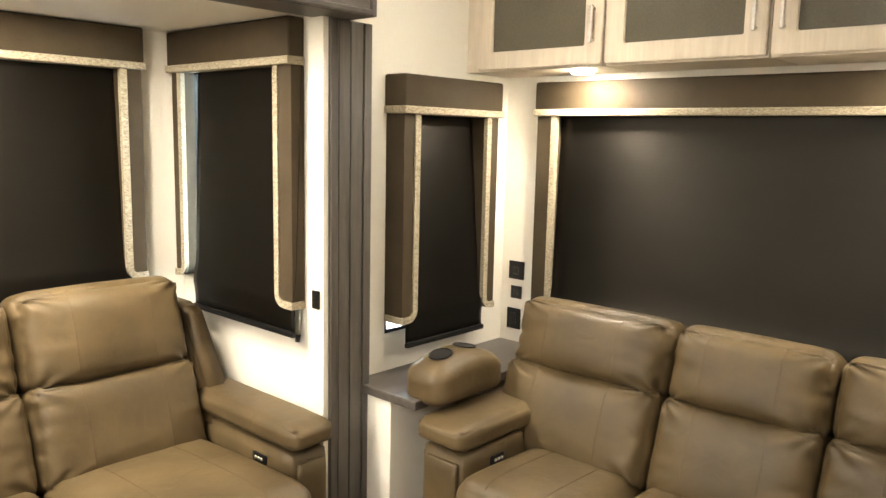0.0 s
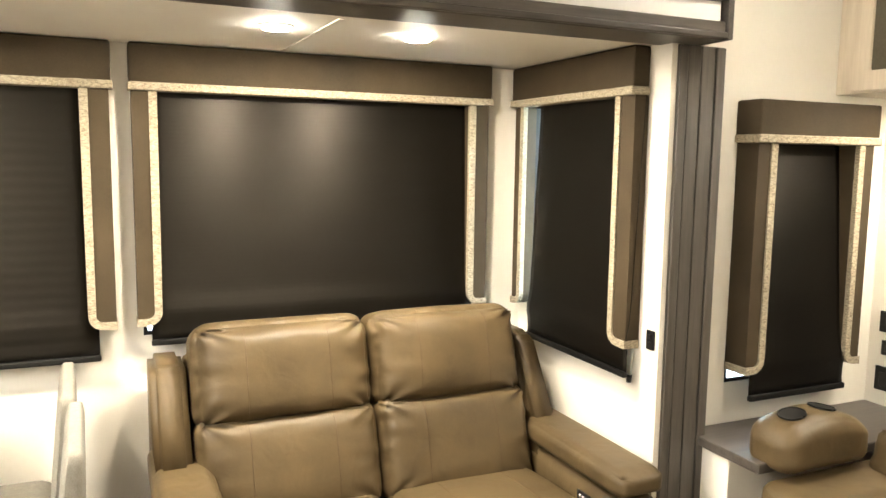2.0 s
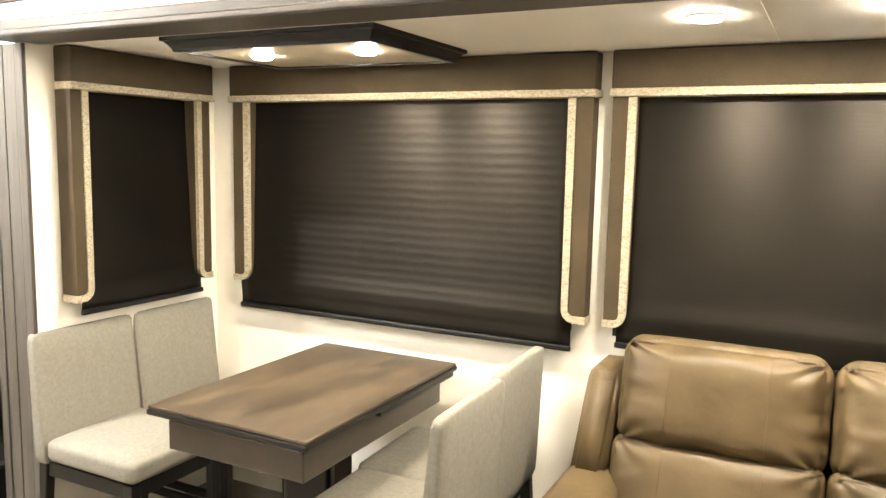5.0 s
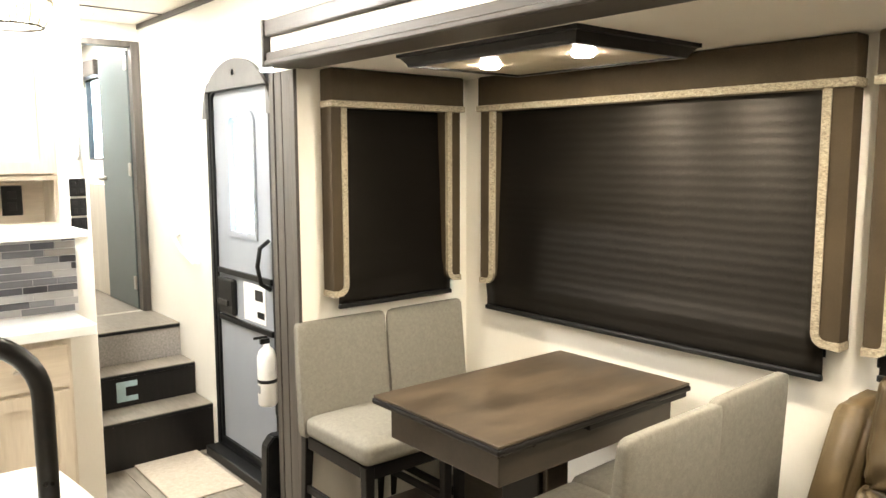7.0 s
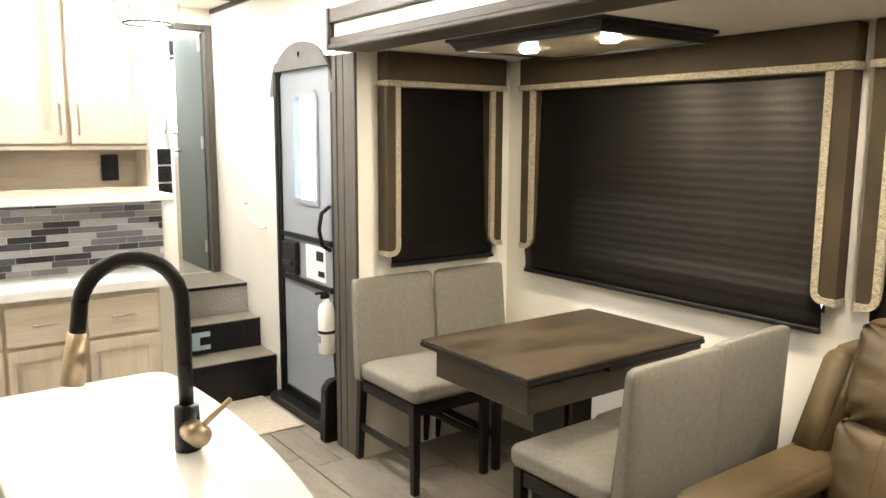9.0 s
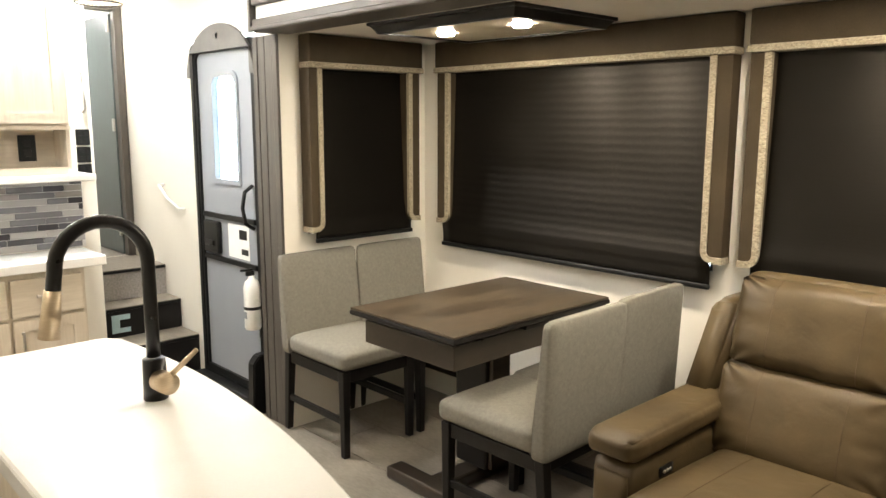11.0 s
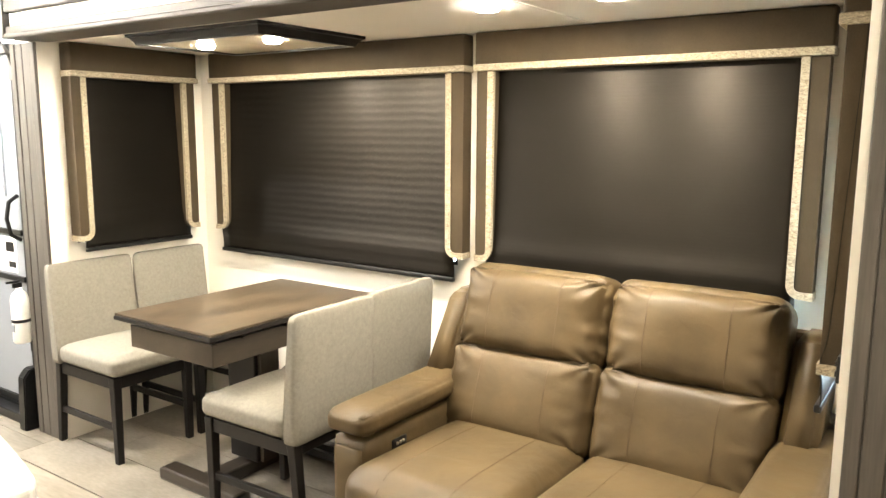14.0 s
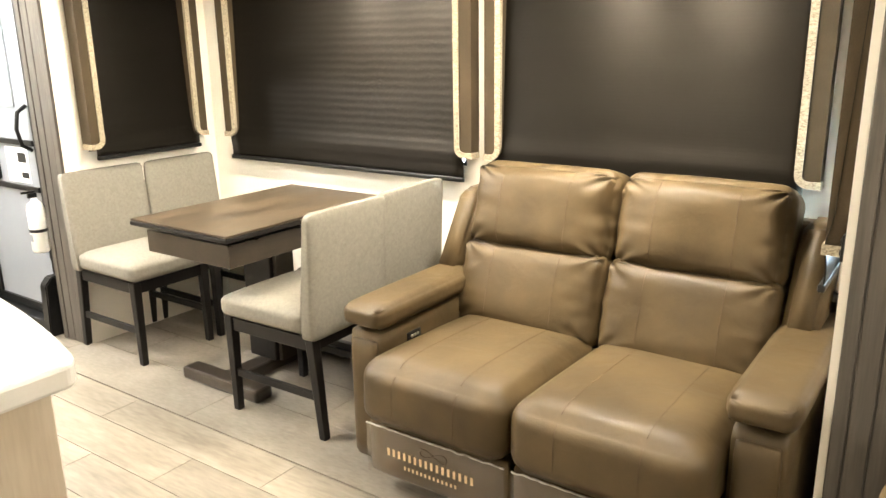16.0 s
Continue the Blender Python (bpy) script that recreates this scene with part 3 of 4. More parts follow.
def recliner(name, label, at, turn, inner, seat_us, arm_w, top=0.60, back=0.965, front=0.94, wings=True, wrap=(), reach=0.0):
    """A leather recliner sofa. inner: half the seats' width; seat_us: the seats' borders along x; reach: how far the seats stop short."""
    ob = thing(name, label, "sofa", at, turn)
    o = inner + arm_w
    part("base", boxes((-inner + 0.002, inner - 0.002, 0.06, 0.90 - reach, 0.03, 0.27), bevel=0.01), LEATHER, ob)
    part("back_shell", boxes((-inner - 0.04, inner + 0.04, 0.0, 0.11, 0.10, back - 0.12), bevel=0.03), LEATHER, ob)
    arm_rest(ob, -o, -inner, top, front, 1)
    arm_rest(ob, inner, o, top, front, -1)
    if wings:
        for s in (-1, 1):
            bm = prism(bmesh.new(), [(0.02, 0.46), (0.50, 0.46), (0.255, back - 0.12), (0.215, back - 0.10), (0.06, back - 0.10), (0.02, back - 0.13)], -0.052, 0.052)
            bmesh.ops.bevel(bm, geom=bm.edges[:], offset=0.02, segments=3, affect="EDGES")
            m = Matrix.Translation((s * (inner + 0.075) + (0.02 if wings else 0), 0, 0)) @ Matrix(((0, 1, 0, 0), (1, 0, 0, 0), (0, 0, 1, 0), (0, 0, 0, 1)))
            bm.transform(m)
            bmesh.ops.recalc_face_normals(bm, faces=bm.faces[:])
            part("wing", smooth(bm), LEATHER, ob)
    n = len(seat_us) - 1
    for i, (a, b) in enumerate(zip(seat_us, seat_us[1:])):
        mid, w = (a + b) / 2, b - a
        wide = 0.035 if wings else 0.165
        lo = a - ((-0.005 if wings else wide) if i == 0 else 0)
        hi = b + (wide if i == n - 1 else 0)
        bm_mid, bw = (lo + hi) / 2, hi - lo
        # seat
        place = soften((w - 0.004, 0.66 - reach, 0.21), 0.06, (0.0, 0.016, 0.024), wrinkle=0.004, seed=i * 3.1)
        m = pose(mid, 0.735 - reach / 2, 0.345, 2.5)
        st = part("seat", stuffed(place, 21, m), LEATHER, ob, "plump leather seat cushion")
        seams(place, m, (-0.42, 0.42), st, span=(-0.7, 0.93), top=True)
        seams(place, m, (-0.42, 0.42), st, span=(-0.5, 0.9))
        # footrest
        fr = part("footrest", stuffed(soften((w - 0.012, 0.07, 0.20), 0.02, (0, 0.008, 0)), 9, Matrix.Translation((mid, 0.985 - reach, 0.155))), LEATHER, ob, "leather footrest panel")
        if i in wrap:
            bm = bmesh.new()
            nu, nz = 40, 14
            rows = []
            for k in range(nz + 1):
                rows.append([bm.verts.new((mid - w / 2 + 0.012 + (w - 0.024) * j / nu, 1.034 + 0.006 * noise.noise(Vector((j * 0.35, k * 0.5, i))), 0.065 + 0.175 * k / nz)) for j in range(nu + 1)])
            for ra, rb in zip(rows, rows[1:]):
                for j in range(nu):
                    bm.faces.new((ra[j], rb[j], rb[j + 1], ra[j + 1]))
            part("wrapper", smooth(bm), PLASTIC, fr, "clear shiny plastic wrap")
            tube("wrap_fold", [(mid - w / 2 + 0.012 + (w - 0.024) * j / 60, 1.034 + 0.0025 * noise.noise(Vector((j * 0.6, i, 0))), 0.240 + 0.004 * noise.noise(Vector((j * 0.3, 5, i)))) for j in range(61)], 0.0032, FOLD, fr, "gathered shiny edge of the wrap")
            for x0, x1, z0, z1 in ((-0.17, 0.17, 0.150, 0.176), (-0.105, 0.105, 0.118, 0.130)):
                bars = []
                k = x0
                while k < x1 - 0.01:
                    step = 0.021 if z1 - z0 > 0.02 else 0.016
                    bars.append((mid - k - step * 0.42, mid - k, 1.0365, 1.038, z0, z1))
                    k += step
                part("print", boxes(*bars), TAN, fr, "tan printed bars on the wrap")
            tube("print", [(mid + 0.05 * math.cos(q / 20 * math.tau) - 0.01, 1.0375, 0.20 + 0.014 * math.sin(q / 10 * math.tau)) for q in range(21)], 0.0016, THREAD, fr, "thin rust flourish on the wrap")
        # lumbar cushion and head cushion
        th = back - 0.655
        place = soften((bw - 0.004, 0.21, 0.33), 0.045, (0.0, 0.036, 0.0), wrinkle=0.009, seed=i * 5.7 + 1, creases=0.010)
        m = pose(bm_mid, 0.335, 0.535, 17)
        lb = part("lumbar_cushion", stuffed(place, 45, m), LEATHER, ob, "stuffed leather lower back cushion")
        seams(place, m, (-0.46, 0.46), lb)
        place = soften((bw - 0.004, 0.22, th + 0.02), 0.06, (0.0, 0.052, 0.006), wrinkle=0.013, seed=i * 8.3 + 2, creases=0.016)
        m = pose(bm_mid, 0.232, 0.655 + th / 2, 15)
        hc = part("head_cushion", stuffed(place, 45, m), LEATHER, ob, "stuffed leather head cushion")
        seams(place, m, (-0.46, 0.46), hc)
    for x in (-o + 0.06, o - 0.06):
        for y in (0.16, front - 0.08):
            part("foot", smooth(rod(bmesh.new(), (x, y, 0.0), (x, y, 0.035), 0.022)), BLACK, ob, "short black foot")
    return ob


recliner("loveseat", "taupe leather reclining loveseat with two seats, a plastic-wrapped footrest", (-2.138, 0.460, 0), -90, 0.55, (-0.55, 0.012, 0.55), 0.15, front=0.92, wrap=(0, 1))
recliner("rear_sofa", "taupe leather three-seat sofa under the rear cabinets", (-0.155, 2.19, 0), 180, 0.675, (-0.675, -0.235, 0.245, 0.675), 0.19, top=0.60, back=0.90, front=0.80, wings=False, reach=0.18)

cup = thing("cup_holder", "taupe leather cup holder cushion with two black discs for wells", "cup holder", (-1.045, 1.58, 0.605), 0)
place = soften((0.17, 0.36, 0.17), 0.055, (0.01, 0.0, 0.0))


def cup_shape(u):
    v = place(u)
    v.z = (v.z + 0.085) * (1.0 - 0.30 * (v.y / 0.18) ** 2) + 0.0
    return v


part("cushion", stuffed(cup_shape, 17), LEATHER, cup)
for y in (-0.078, 0.045):
    v0, v1 = cup_shape((0, (y - 0.02) / 0.18, 1)), cup_shape((0, (y + 0.02) / 0.18, 1))
    tilt = Matrix.Translation(cup_shape((0, y / 0.18, 1))) @ Matrix.Rotation(math.atan2(v1.z - v0.z, v1.y - v0.y), 4, "X")
    bm = bmesh.new()
    # No hollow is cut: a flat black disc paints the well's inner shade
    bmesh.ops.create_circle(bm, cap_ends=True, segments=28, radius=0.038, matrix=tilt @ Matrix.Translation((0, 0, 0.003)))
    well = part("cup", bm, BLACK, cup, "flat black disc painting the dark of a cup well")
    tube("rim", [tilt @ Vector((0.039 * math.cos(q / 28 * math.tau), 0.039 * math.sin(q / 28 * math.tau), 0.003)) for q in range(29)], 0.0028, BLACK, well, "black cup rim")

et = thing("end_ledge", "boxed ledge with a dark wood top beside the sofa", "side table", (W, 1.372, 0), 0)
part("body", boxes((0.003, 0.19, 0.02, 0.855, 0, 0.60), bevel=0.003), WALL, et, "cream boxed base")
part("top", boxes((0.003, 0.325, 0.0, 0.863, 0.601, 0.632), bevel=0.004), DARKWOOD_Y, et, "dark grey-brown wooden top")


# ---- dinette ----
tb = thing("dining_table", "dark brown wooden pedestal table with a stepped edge", "table", (-1.638, -1.091, 0), 0)
hx, hy = 0.458, 0.300
part("tabletop", boxes((-hx + 0.004, hx - 0.004, -hy + 0.004, hy - 0.004, 0.7332, 0.743), bevel=0.003), TOPWOOD, tb, "satin brown top")
part("edge_band", boxes((-hx, hx, -hy, hy, 0.714, 0.733), bevel=0.006), BLACKWOOD, tb, "dark rounded edge band")
part("leaf", boxes((-hx + 0.012, hx * 0.15, -hy + 0.01, hy - 0.01, 0.693, 0.7135), bevel=0.004), BLACKWOOD, tb, "dark sliding leaf under the top")
part("apron", boxes((-hx + 0.05, hx - 0.045, -hy + 0.045, hy - 0.045, 0.600, 0.6925), bevel=0.004), TABLEWOOD, tb, "plain dark apron")
part("column", boxes((-0.07, 0.07, -0.085, 0.085, 0.06, 0.5995), bevel=0.006), BLACKWOOD, tb, "square pedestal column")
for s in (-1, 1):
    part("column_board", boxes((-0.052, 0.052, s * 0.0855, s * 0.105, 0.062, 0.598), bevel=0.003), TABLEWOOD, tb)
part("foot", boxes((-0.27, 0.26, -0.05, 0.05, 0.0, 0.055), bevel=0.01), TABLEWOOD, tb, "long base foot")
for sx in (-0.26, 0.285):
    part("foot", boxes((sx - 0.045, sx + 0.045, -0.24, 0.24, 0.0, 0.055), bevel=0.012), TABLEWOOD, tb, "cross foot of the base")


def dining_chair():
    """An upholstered chair on dark legs; it faces +y, its base centre at the origin."""
    ob = thing("dining_chair", "greige upholstered dining chair on black wooden legs", "chair", group="chairs round the dinette table")
    w, f, b = 0.185, 0.215, -0.215
    for x in (-w, w):
        for y0, lean in ((f, 0.0), (b, -0.035)):
            bm = bmesh.new()
            box(bm, -0.02, 0.02, -0.02, 0.02, 0.0, 0.40, bevel=0.004)
            for v in bm.verts:
                k = 1 - v.co.z / 0.40
                v.co.x *= 1 - 0.25 * k
                v.co.y = v.co.y * (1 - 0.25 * k) + lean * k
            bm.transform(Matrix.Translation((x, y0, 0)))
            part("leg", bm, BLACKWOOD, ob, "square tapered black leg")
        part("stretcher", boxes((x - 0.009, x + 0.009, b - 0.01, f - 0.012, 0.15, 0.18), bevel=0.003), BLACKWOOD, ob)
        part("rail", boxes((x - 0.012, x + 0.012, b + 0.02, f - 0.0205, 0.345, 0.398), bevel=0.003), BLACKWOOD, ob)
    for y in (f, b):
        part("rail", boxes((-w + 0.0205, w - 0.0205, y - 0.012, y + 0.012, 0.345, 0.398), bevel=0.003), BLACKWOOD, ob)
    part("seat", stuffed(soften((0.43, 0.44, 0.085), 0.03, (0.002, 0.002, 0.012)), 13, Matrix.Translation((0, 0.03, 0.4435))), CLOTH, ob, "padded greige seat")
    place = soften((0.43, 0.075, 0.47), 0.022, (0.001, 0.005, 0.002))

    def slim(u):
        v = place(u)
        k = (v.z + 0.235) / 0.47
        f = (v.y + 0.0375) / 0.075
        return Vector((v.x, -0.250 - 0.016 * k + f * (0.072 - 0.030 * k), v.z + 0.622))

    part("backrest", stuffed(slim, 15), CLOTH, ob, "tall padded greige backrest, slimmer at the top")
    for x in (-0.213, 0.213):
        tube("piping", [(x, -0.252 - 0.016 * k / 12 + 0.072 - 0.030 * k / 12 - 0.006, 0.41 + 0.43 * k / 12) for k in range(13)], 0.0022, CLOTH, ob)
    return ob


ch = dining_chair()
ch.matrix_basis = pose(-1.485, -1.815, 0, 0, 0, 0)
copy_thing(ch, pose(-1.925, -1.815, 0, 0, 0, 0))
copy_thing(ch, pose(-1.438, -0.676, 0, 0, 0, 181))
copy_thing(ch, pose(-1.868, -0.706, 0, 0, 0, 182))

# ---- lights of the slide-out ----
fx = thing("ceiling_fixture", "dark framed ceiling light with two bright lamps over the table", "ceiling light", (-1.69, -1.13, LOW), 0)
ox, oy, ix, iy, dz = 0.295, 0.40, 0.275, 0.380, 0.044
bm = bmesh.new()
prof = ((ox, oy, 0.0), (ox, oy, -0.012), (ox - 0.010, oy - 0.010, -0.015), (ox - 0.026, oy - 0.026, -0.034), (ox - 0.030, oy - 0.030, -dz), (ix - 0.03, iy - 0.03, -dz), (ix - 0.03, iy - 0.03, -0.034))
loops = [[bm.verts.new((sx * x, sy * y, z)) for sx, sy in ((1, 1), (-1, 1), (-1, -1), (1, -1))] for x, y, z in prof]
for la, lb in zip(loops, loops[1:]):
    for k in range(4):
        bm.faces.new((la[k], la[(k + 1) % 4], lb[(k + 1) % 4], lb[k]))
bmesh.ops.recalc_face_normals(bm, faces=bm.faces[:])
part("frame", bm, BLACKWOOD, fx, "dark moulded wooden frame")
part("panel", boxes((-ix + 0.032, ix - 0.032, -iy + 0.032, iy - 0.032, -0.038, -0.032)), SMOKE, fx, "shiny smoked panel")
for y in (-0.18, 0.225):
    part("lens", smooth(rod(bmesh.new(), (0.06, y, -0.050), (0.06, y, -0.0385), 0.030, 0.038, segments=28)), LED, fx, "bright round lamp")
    down_lamp(-1.63, -1.13 + y, LOW - 0.054, 4.3, 0.06, WARM, 180)


def puck(x, y, z, lens, colour, power, label="small round ceiling downlight, lit; main-room ones added out of view"):
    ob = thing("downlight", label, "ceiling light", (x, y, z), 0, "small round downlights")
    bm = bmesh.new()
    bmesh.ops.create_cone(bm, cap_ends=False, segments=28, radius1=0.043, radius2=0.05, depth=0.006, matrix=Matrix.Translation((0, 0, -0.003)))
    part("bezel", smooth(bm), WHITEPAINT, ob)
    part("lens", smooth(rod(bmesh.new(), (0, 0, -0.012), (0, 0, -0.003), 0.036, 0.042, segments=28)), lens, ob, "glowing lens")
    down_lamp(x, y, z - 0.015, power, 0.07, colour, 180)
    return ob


puck(-1.60, 0.098, LOW, LED, WARM, 6.2)
puck(-1.60, 0.512, LOW, LED, WARM, 6.2)
for x in (-0.89, 0.30):
    puck(x, 2.06, 1.741, LED, WARM, 3.0, "small round downlight under the rear cabinets, lit")
# Added ceiling downlights, none in view, placed where the main room needs light
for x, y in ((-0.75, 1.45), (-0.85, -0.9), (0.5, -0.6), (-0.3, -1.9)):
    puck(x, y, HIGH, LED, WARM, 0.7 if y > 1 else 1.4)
# Cooler added lamps, also unseen, brighten hutch, entry, landing and bedroom
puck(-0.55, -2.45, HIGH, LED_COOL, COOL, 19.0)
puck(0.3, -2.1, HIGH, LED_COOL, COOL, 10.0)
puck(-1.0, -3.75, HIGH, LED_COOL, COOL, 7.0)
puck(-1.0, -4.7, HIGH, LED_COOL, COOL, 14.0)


# ---- rear cabinets ----
def glazed_cabinet(x0, x1, handle_at, label):
    ob = thing("wall_cabinet", label, "cabinet", ((x0 + x1) / 2, 2.0, 1.742), 0, "glazed cabinets above the sofa")
    w, h, d = (x1 - x0) / 2, HIGH - 1.742 - 0.002, 0.235
    part("body", boxes((-w + 0.001, w - 0.001, -0.03, d, 0, 0.02), (-w + 0.001, w - 0.001, -0.03, d, h - 0.02, h), (-w + 0.001, -w + 0.018, -0.03, d, 0.02, h - 0.02), (w - 0.018, w - 0.001, -0.03, d, 0.02, h - 0.02)), OAK_FLAT, ob)
    dr = part("door", rect_ring(-w + 0.004, w - 0.004, 0.006, h - 0.03, 0.07, 0.064, 0.065, -0.05, -0.031), OAK, ob, "pale oak door frame")
    part("glass", boxes((-w + 0.07, w - 0.07, -0.042, -0.036, 0.068, h - 0.09)), MESHGLASS, dr, "dark patterned bronze glass")
    hx_ = handle_at * (w - 0.038)
    hb = part("handle", boxes((hx_ - 0.006, hx_ + 0.006, -0.080, -0.068, 0.075, 0.20), bevel=0.003), STEEL, dr, "brushed metal bar handle")
    for z in (0.085, 0.19):
        part("post", smooth(rod(bmesh.new(), (hx_, -0.068, z), (hx_, -0.050, z), 0.004)), STEEL, hb)
    return ob


glazed_cabinet(-1.295, -0.748, 1, "pale oak wall cabinet with a dark patterned glass door")
glazed_cabinet(-0.744, -0.204, 1, "pale oak wall cabinet with a dark patterned glass door")
glazed_cabinet(-0.200, 0.340, -1, "pale oak wall cabinet with a dark patterned glass door")
glazed_cabinet(0.344, 0.890, -1, "pale oak wall cabinet with a dark patterned glass door")
structure("trim_cabinet", boxes((W + 0.001, -1.297, 1.972, REAR - 0.001, 1.742, HIGH - 0.001)), OAK, "pale oak filler strip beside the cabinets", "trim")


# ---- sockets and switches ----
def plate(name, label, category, at, turn, w, h, buttons):
    ob = thing(name, label, category, at, turn)
    part("plate", boxes((-w / 2, w / 2, 0.001, 0.009, -h / 2, h / 2), bevel=0.003), BLACK, ob)
    for u, z, bw, bh in buttons:
        part("insert", boxes((u - bw / 2, u + bw / 2, 0.0095, 0.013, z - bh / 2, z + bh / 2), bevel=0.0015), DARKMETAL, ob)
    return ob


plate("wall_socket", "black square wall outlet on the rear wall", "outlet", (-1.278, REAR, 0.94), 180, 0.078, 0.078, [(0, 0, 0.03, 0.03)])
plate("wall_socket", "small black wall outlet on the rear wall", "outlet", (-1.276, REAR, 0.845), 180, 0.055, 0.055, [(0, 0, 0.022, 0.022)])
plate("wall_socket", "black wall outlet half hidden by the sofa", "outlet", (-1.285, REAR, 0.73), 180, 0.07, 0.09, [(0, 0, 0.03, 0.05)])
plate("usb_socket", "small black double charging outlet by the loveseat", "outlet", (-1.332, ENDR, 0.952), 180, 0.036, 0.062, [(0, 0.012, 0.018, 0.014), (0, -0.012, 0.018, 0.014)])

# Added rod in place of the shade's edge and bar end in profile
wand = thing("shade_crank", "thin metal rod added in place of the shade edge seen end-on", "handle", (-1.408, ENDR, 0.87), 180)
tube("wand", [(0, 0.012, 0.06), (0.002, 0.014, 0.0), (0.006, 0.016, -0.05)], 0.005, STEEL, wand)
part("grip", smooth(rod(bmesh.new(), (0.006, 0.016, -0.05), (0.008, 0.017, -0.075), 0.009, 0.008)), BLACK, wand, "black tip in place of the bar end")

# ---- island ----
isl = thing("kitchen_island", "island cabinet in pale oak under the white top", "cabinet", (0.053, -0.42, 0), 0)
part("body", boxes((-0.115, 0.18, -0.54, 0.50, 0.09, 0.855), bevel=0.004), OAK, isl)
part("plinth", boxes((-0.08, 0.15, -0.50, 0.47, 0, 0.0895)), BLACK, isl, "recessed dark plinth")
top = thing("island_worktop", "white solid worktop with a bowed edge on the island", "worktop", (0.053, -0.42, 0.856), 0)
pts = []
hw, hl, rc = 0.22, 0.62, 0.05
for cx, cy, a0 in ((hw - rc, hl - rc, 0), (-hw + rc, hl - rc, 90), (-hw + rc, -hl + rc, 180), (hw - rc, -hl + rc, 270)):
    for k in range(7):
        a = radians(a0 + 15 * k)
        x, y = cx + rc * math.cos(a), cy + rc * math.sin(a)
        pts.append((x, y))
fine = []
for (xa, ya), (xb, yb) in zip(pts, pts[1:] + pts[:1]):
    n = max(1, int(math.hypot(xb - xa, yb - ya) / 0.06))
    fine += [(xa + (xb - xa) * k / n, ya + (yb - ya) * k / n) for k in range(n)]
edge = [(x + ((0.18 * (y + 0.20) ** 2 - 0.015) * min(1.0, -x / hw) if x < 0 else 0), y) for x, y in fine]
bm = bmesh.new()
loops = []
for inset, z in ((0.004, 0.0), (0.0, 0.006), (0.0, 0.036), (0.002, 0.041), (0.007, 0.044)):
    loops.append([bm.verts.new((x * (1 - inset / hw), y * (1 - inset / hl), z)) for x, y in edge])
for la, lb in zip(loops, loops[1:]):
    for k in range(len(la)):
        bm.faces.new((la[k], la[(k + 1) % len(la)], lb[(k + 1) % len(la)], lb[k]))
for loop, z in ((loops[0], 0.0), (loops[-1], 0.044)):
    c = bm.verts.new((0, 0, z))
    for k in range(len(loop)):
        bm.faces.new((loop[k], loop[(k + 1) % len(loop)], c))
bmesh.ops.recalc_face_normals(bm, faces=bm.faces[:])
part("top", bm, COUNTER, top)

fc = thing("kitchen_faucet", "tall black pull-down faucet with brushed metal handle on the island", "faucet", (-0.038, -0.50, 0.90), 0)
part("base", smooth(rod(bmesh.new(), (0, 0, 0), (0, 0, 0.085), 0.025, 0.023, 24)), DARKMETAL, fc)
R = 0.088
arch = [(0, 0, 0.09), (0, 0, 0.16), (0, 0, 0.22), (0, 0, 0.29)] + [(R - R * math.cos(k * math.pi / 16), 0, 0.29 + R * math.sin(k * math.pi / 16)) for k in range(1, 17)] + [(2 * R + 0.003, 0, 0.27), (2 * R + 0.006, 0, 0.245)]
tube("spout", arch, 0.014, DARKMETAL, fc, "black arched spout")
part("spray_head", smooth(rod(bmesh.new(), (2 * R + 0.006, 0, 0.256), (2 * R + 0.018, 0, 0.165), 0.0155, 0.020, 24)), CHAMPAGNE, fc, "champagne metal spray head")
part("valve", smooth(rod(bmesh.new(), (0, 0.02, 0.044), (-0.005, 0.062, 0.044), 0.022, 0.022, 24)), CHAMPAGNE, fc, "round metal valve")
part("lever", smooth(rod(bmesh.new(), (-0.004, 0.05, 0.052), (-0.055, 0.085, 0.112), 0.006, 0.005)), CHAMPAGNE, fc, "thin metal lever")

# ---- hutch on the partition ----
Y0 = -2.74


def shaker_door(parent, x0, x1, z0, z1, y, handle_x, hz0, hz1):
    s = 0.05
    d = part("door", rect_ring(x0, x1, z0, z1, s, s, s, y, y + 0.018), OAK, parent, "pale oak shaker door")
    part("field", boxes((x0 + s - 0.005, x1 - s + 0.005, y + 0.002, y + 0.009, z0 + s - 0.005, z1 - s + 0.005)), OAK, d)
    h = part("handle", boxes((handle_x - 0.005, handle_x + 0.005, y + 0.040, y + 0.050, hz0, hz1), bevel=0.002), STEEL, d, "slim metal handle")
    for z in (hz0 + 0.012, hz1 - 0.012):
        part("post", smooth(rod(bmesh.new(), (handle_x, y + 0.018, z), (handle_x, y + 0.041, z), 0.004)), STEEL, h)
    return d


uc = thing("wall_cabinet", "pale oak two-door upper cabinet with an open niche below", "cabinet", (0, Y0, 0), 0)
part("body", boxes((-0.55, 0.12, 0.001, 0.185, 1.445, HIGH - 0.002), (-0.55, -0.535, 0.001, 0.185, 1.262, 1.4445), (0.105, 0.12, 0.001, 0.185, 1.262, 1.4445)), OAK, uc)
part("niche_back", boxes((-0.5345, 0.1045, 0.002, 0.012, 1.263, 1.4445)), OAK_FLAT, uc)
part("rail", boxes((-0.5345, 0.1045, 0.165, 0.185, 1.238, 1.272), (-0.552, 0.122, 0.1855, 0.20, 1.432, 1.448)), OAK_FLAT, uc)
shaker_door(uc, -0.538, -0.238, 1.455, HIGH - 0.04, 0.186, -0.265, 1.49, 1.62)
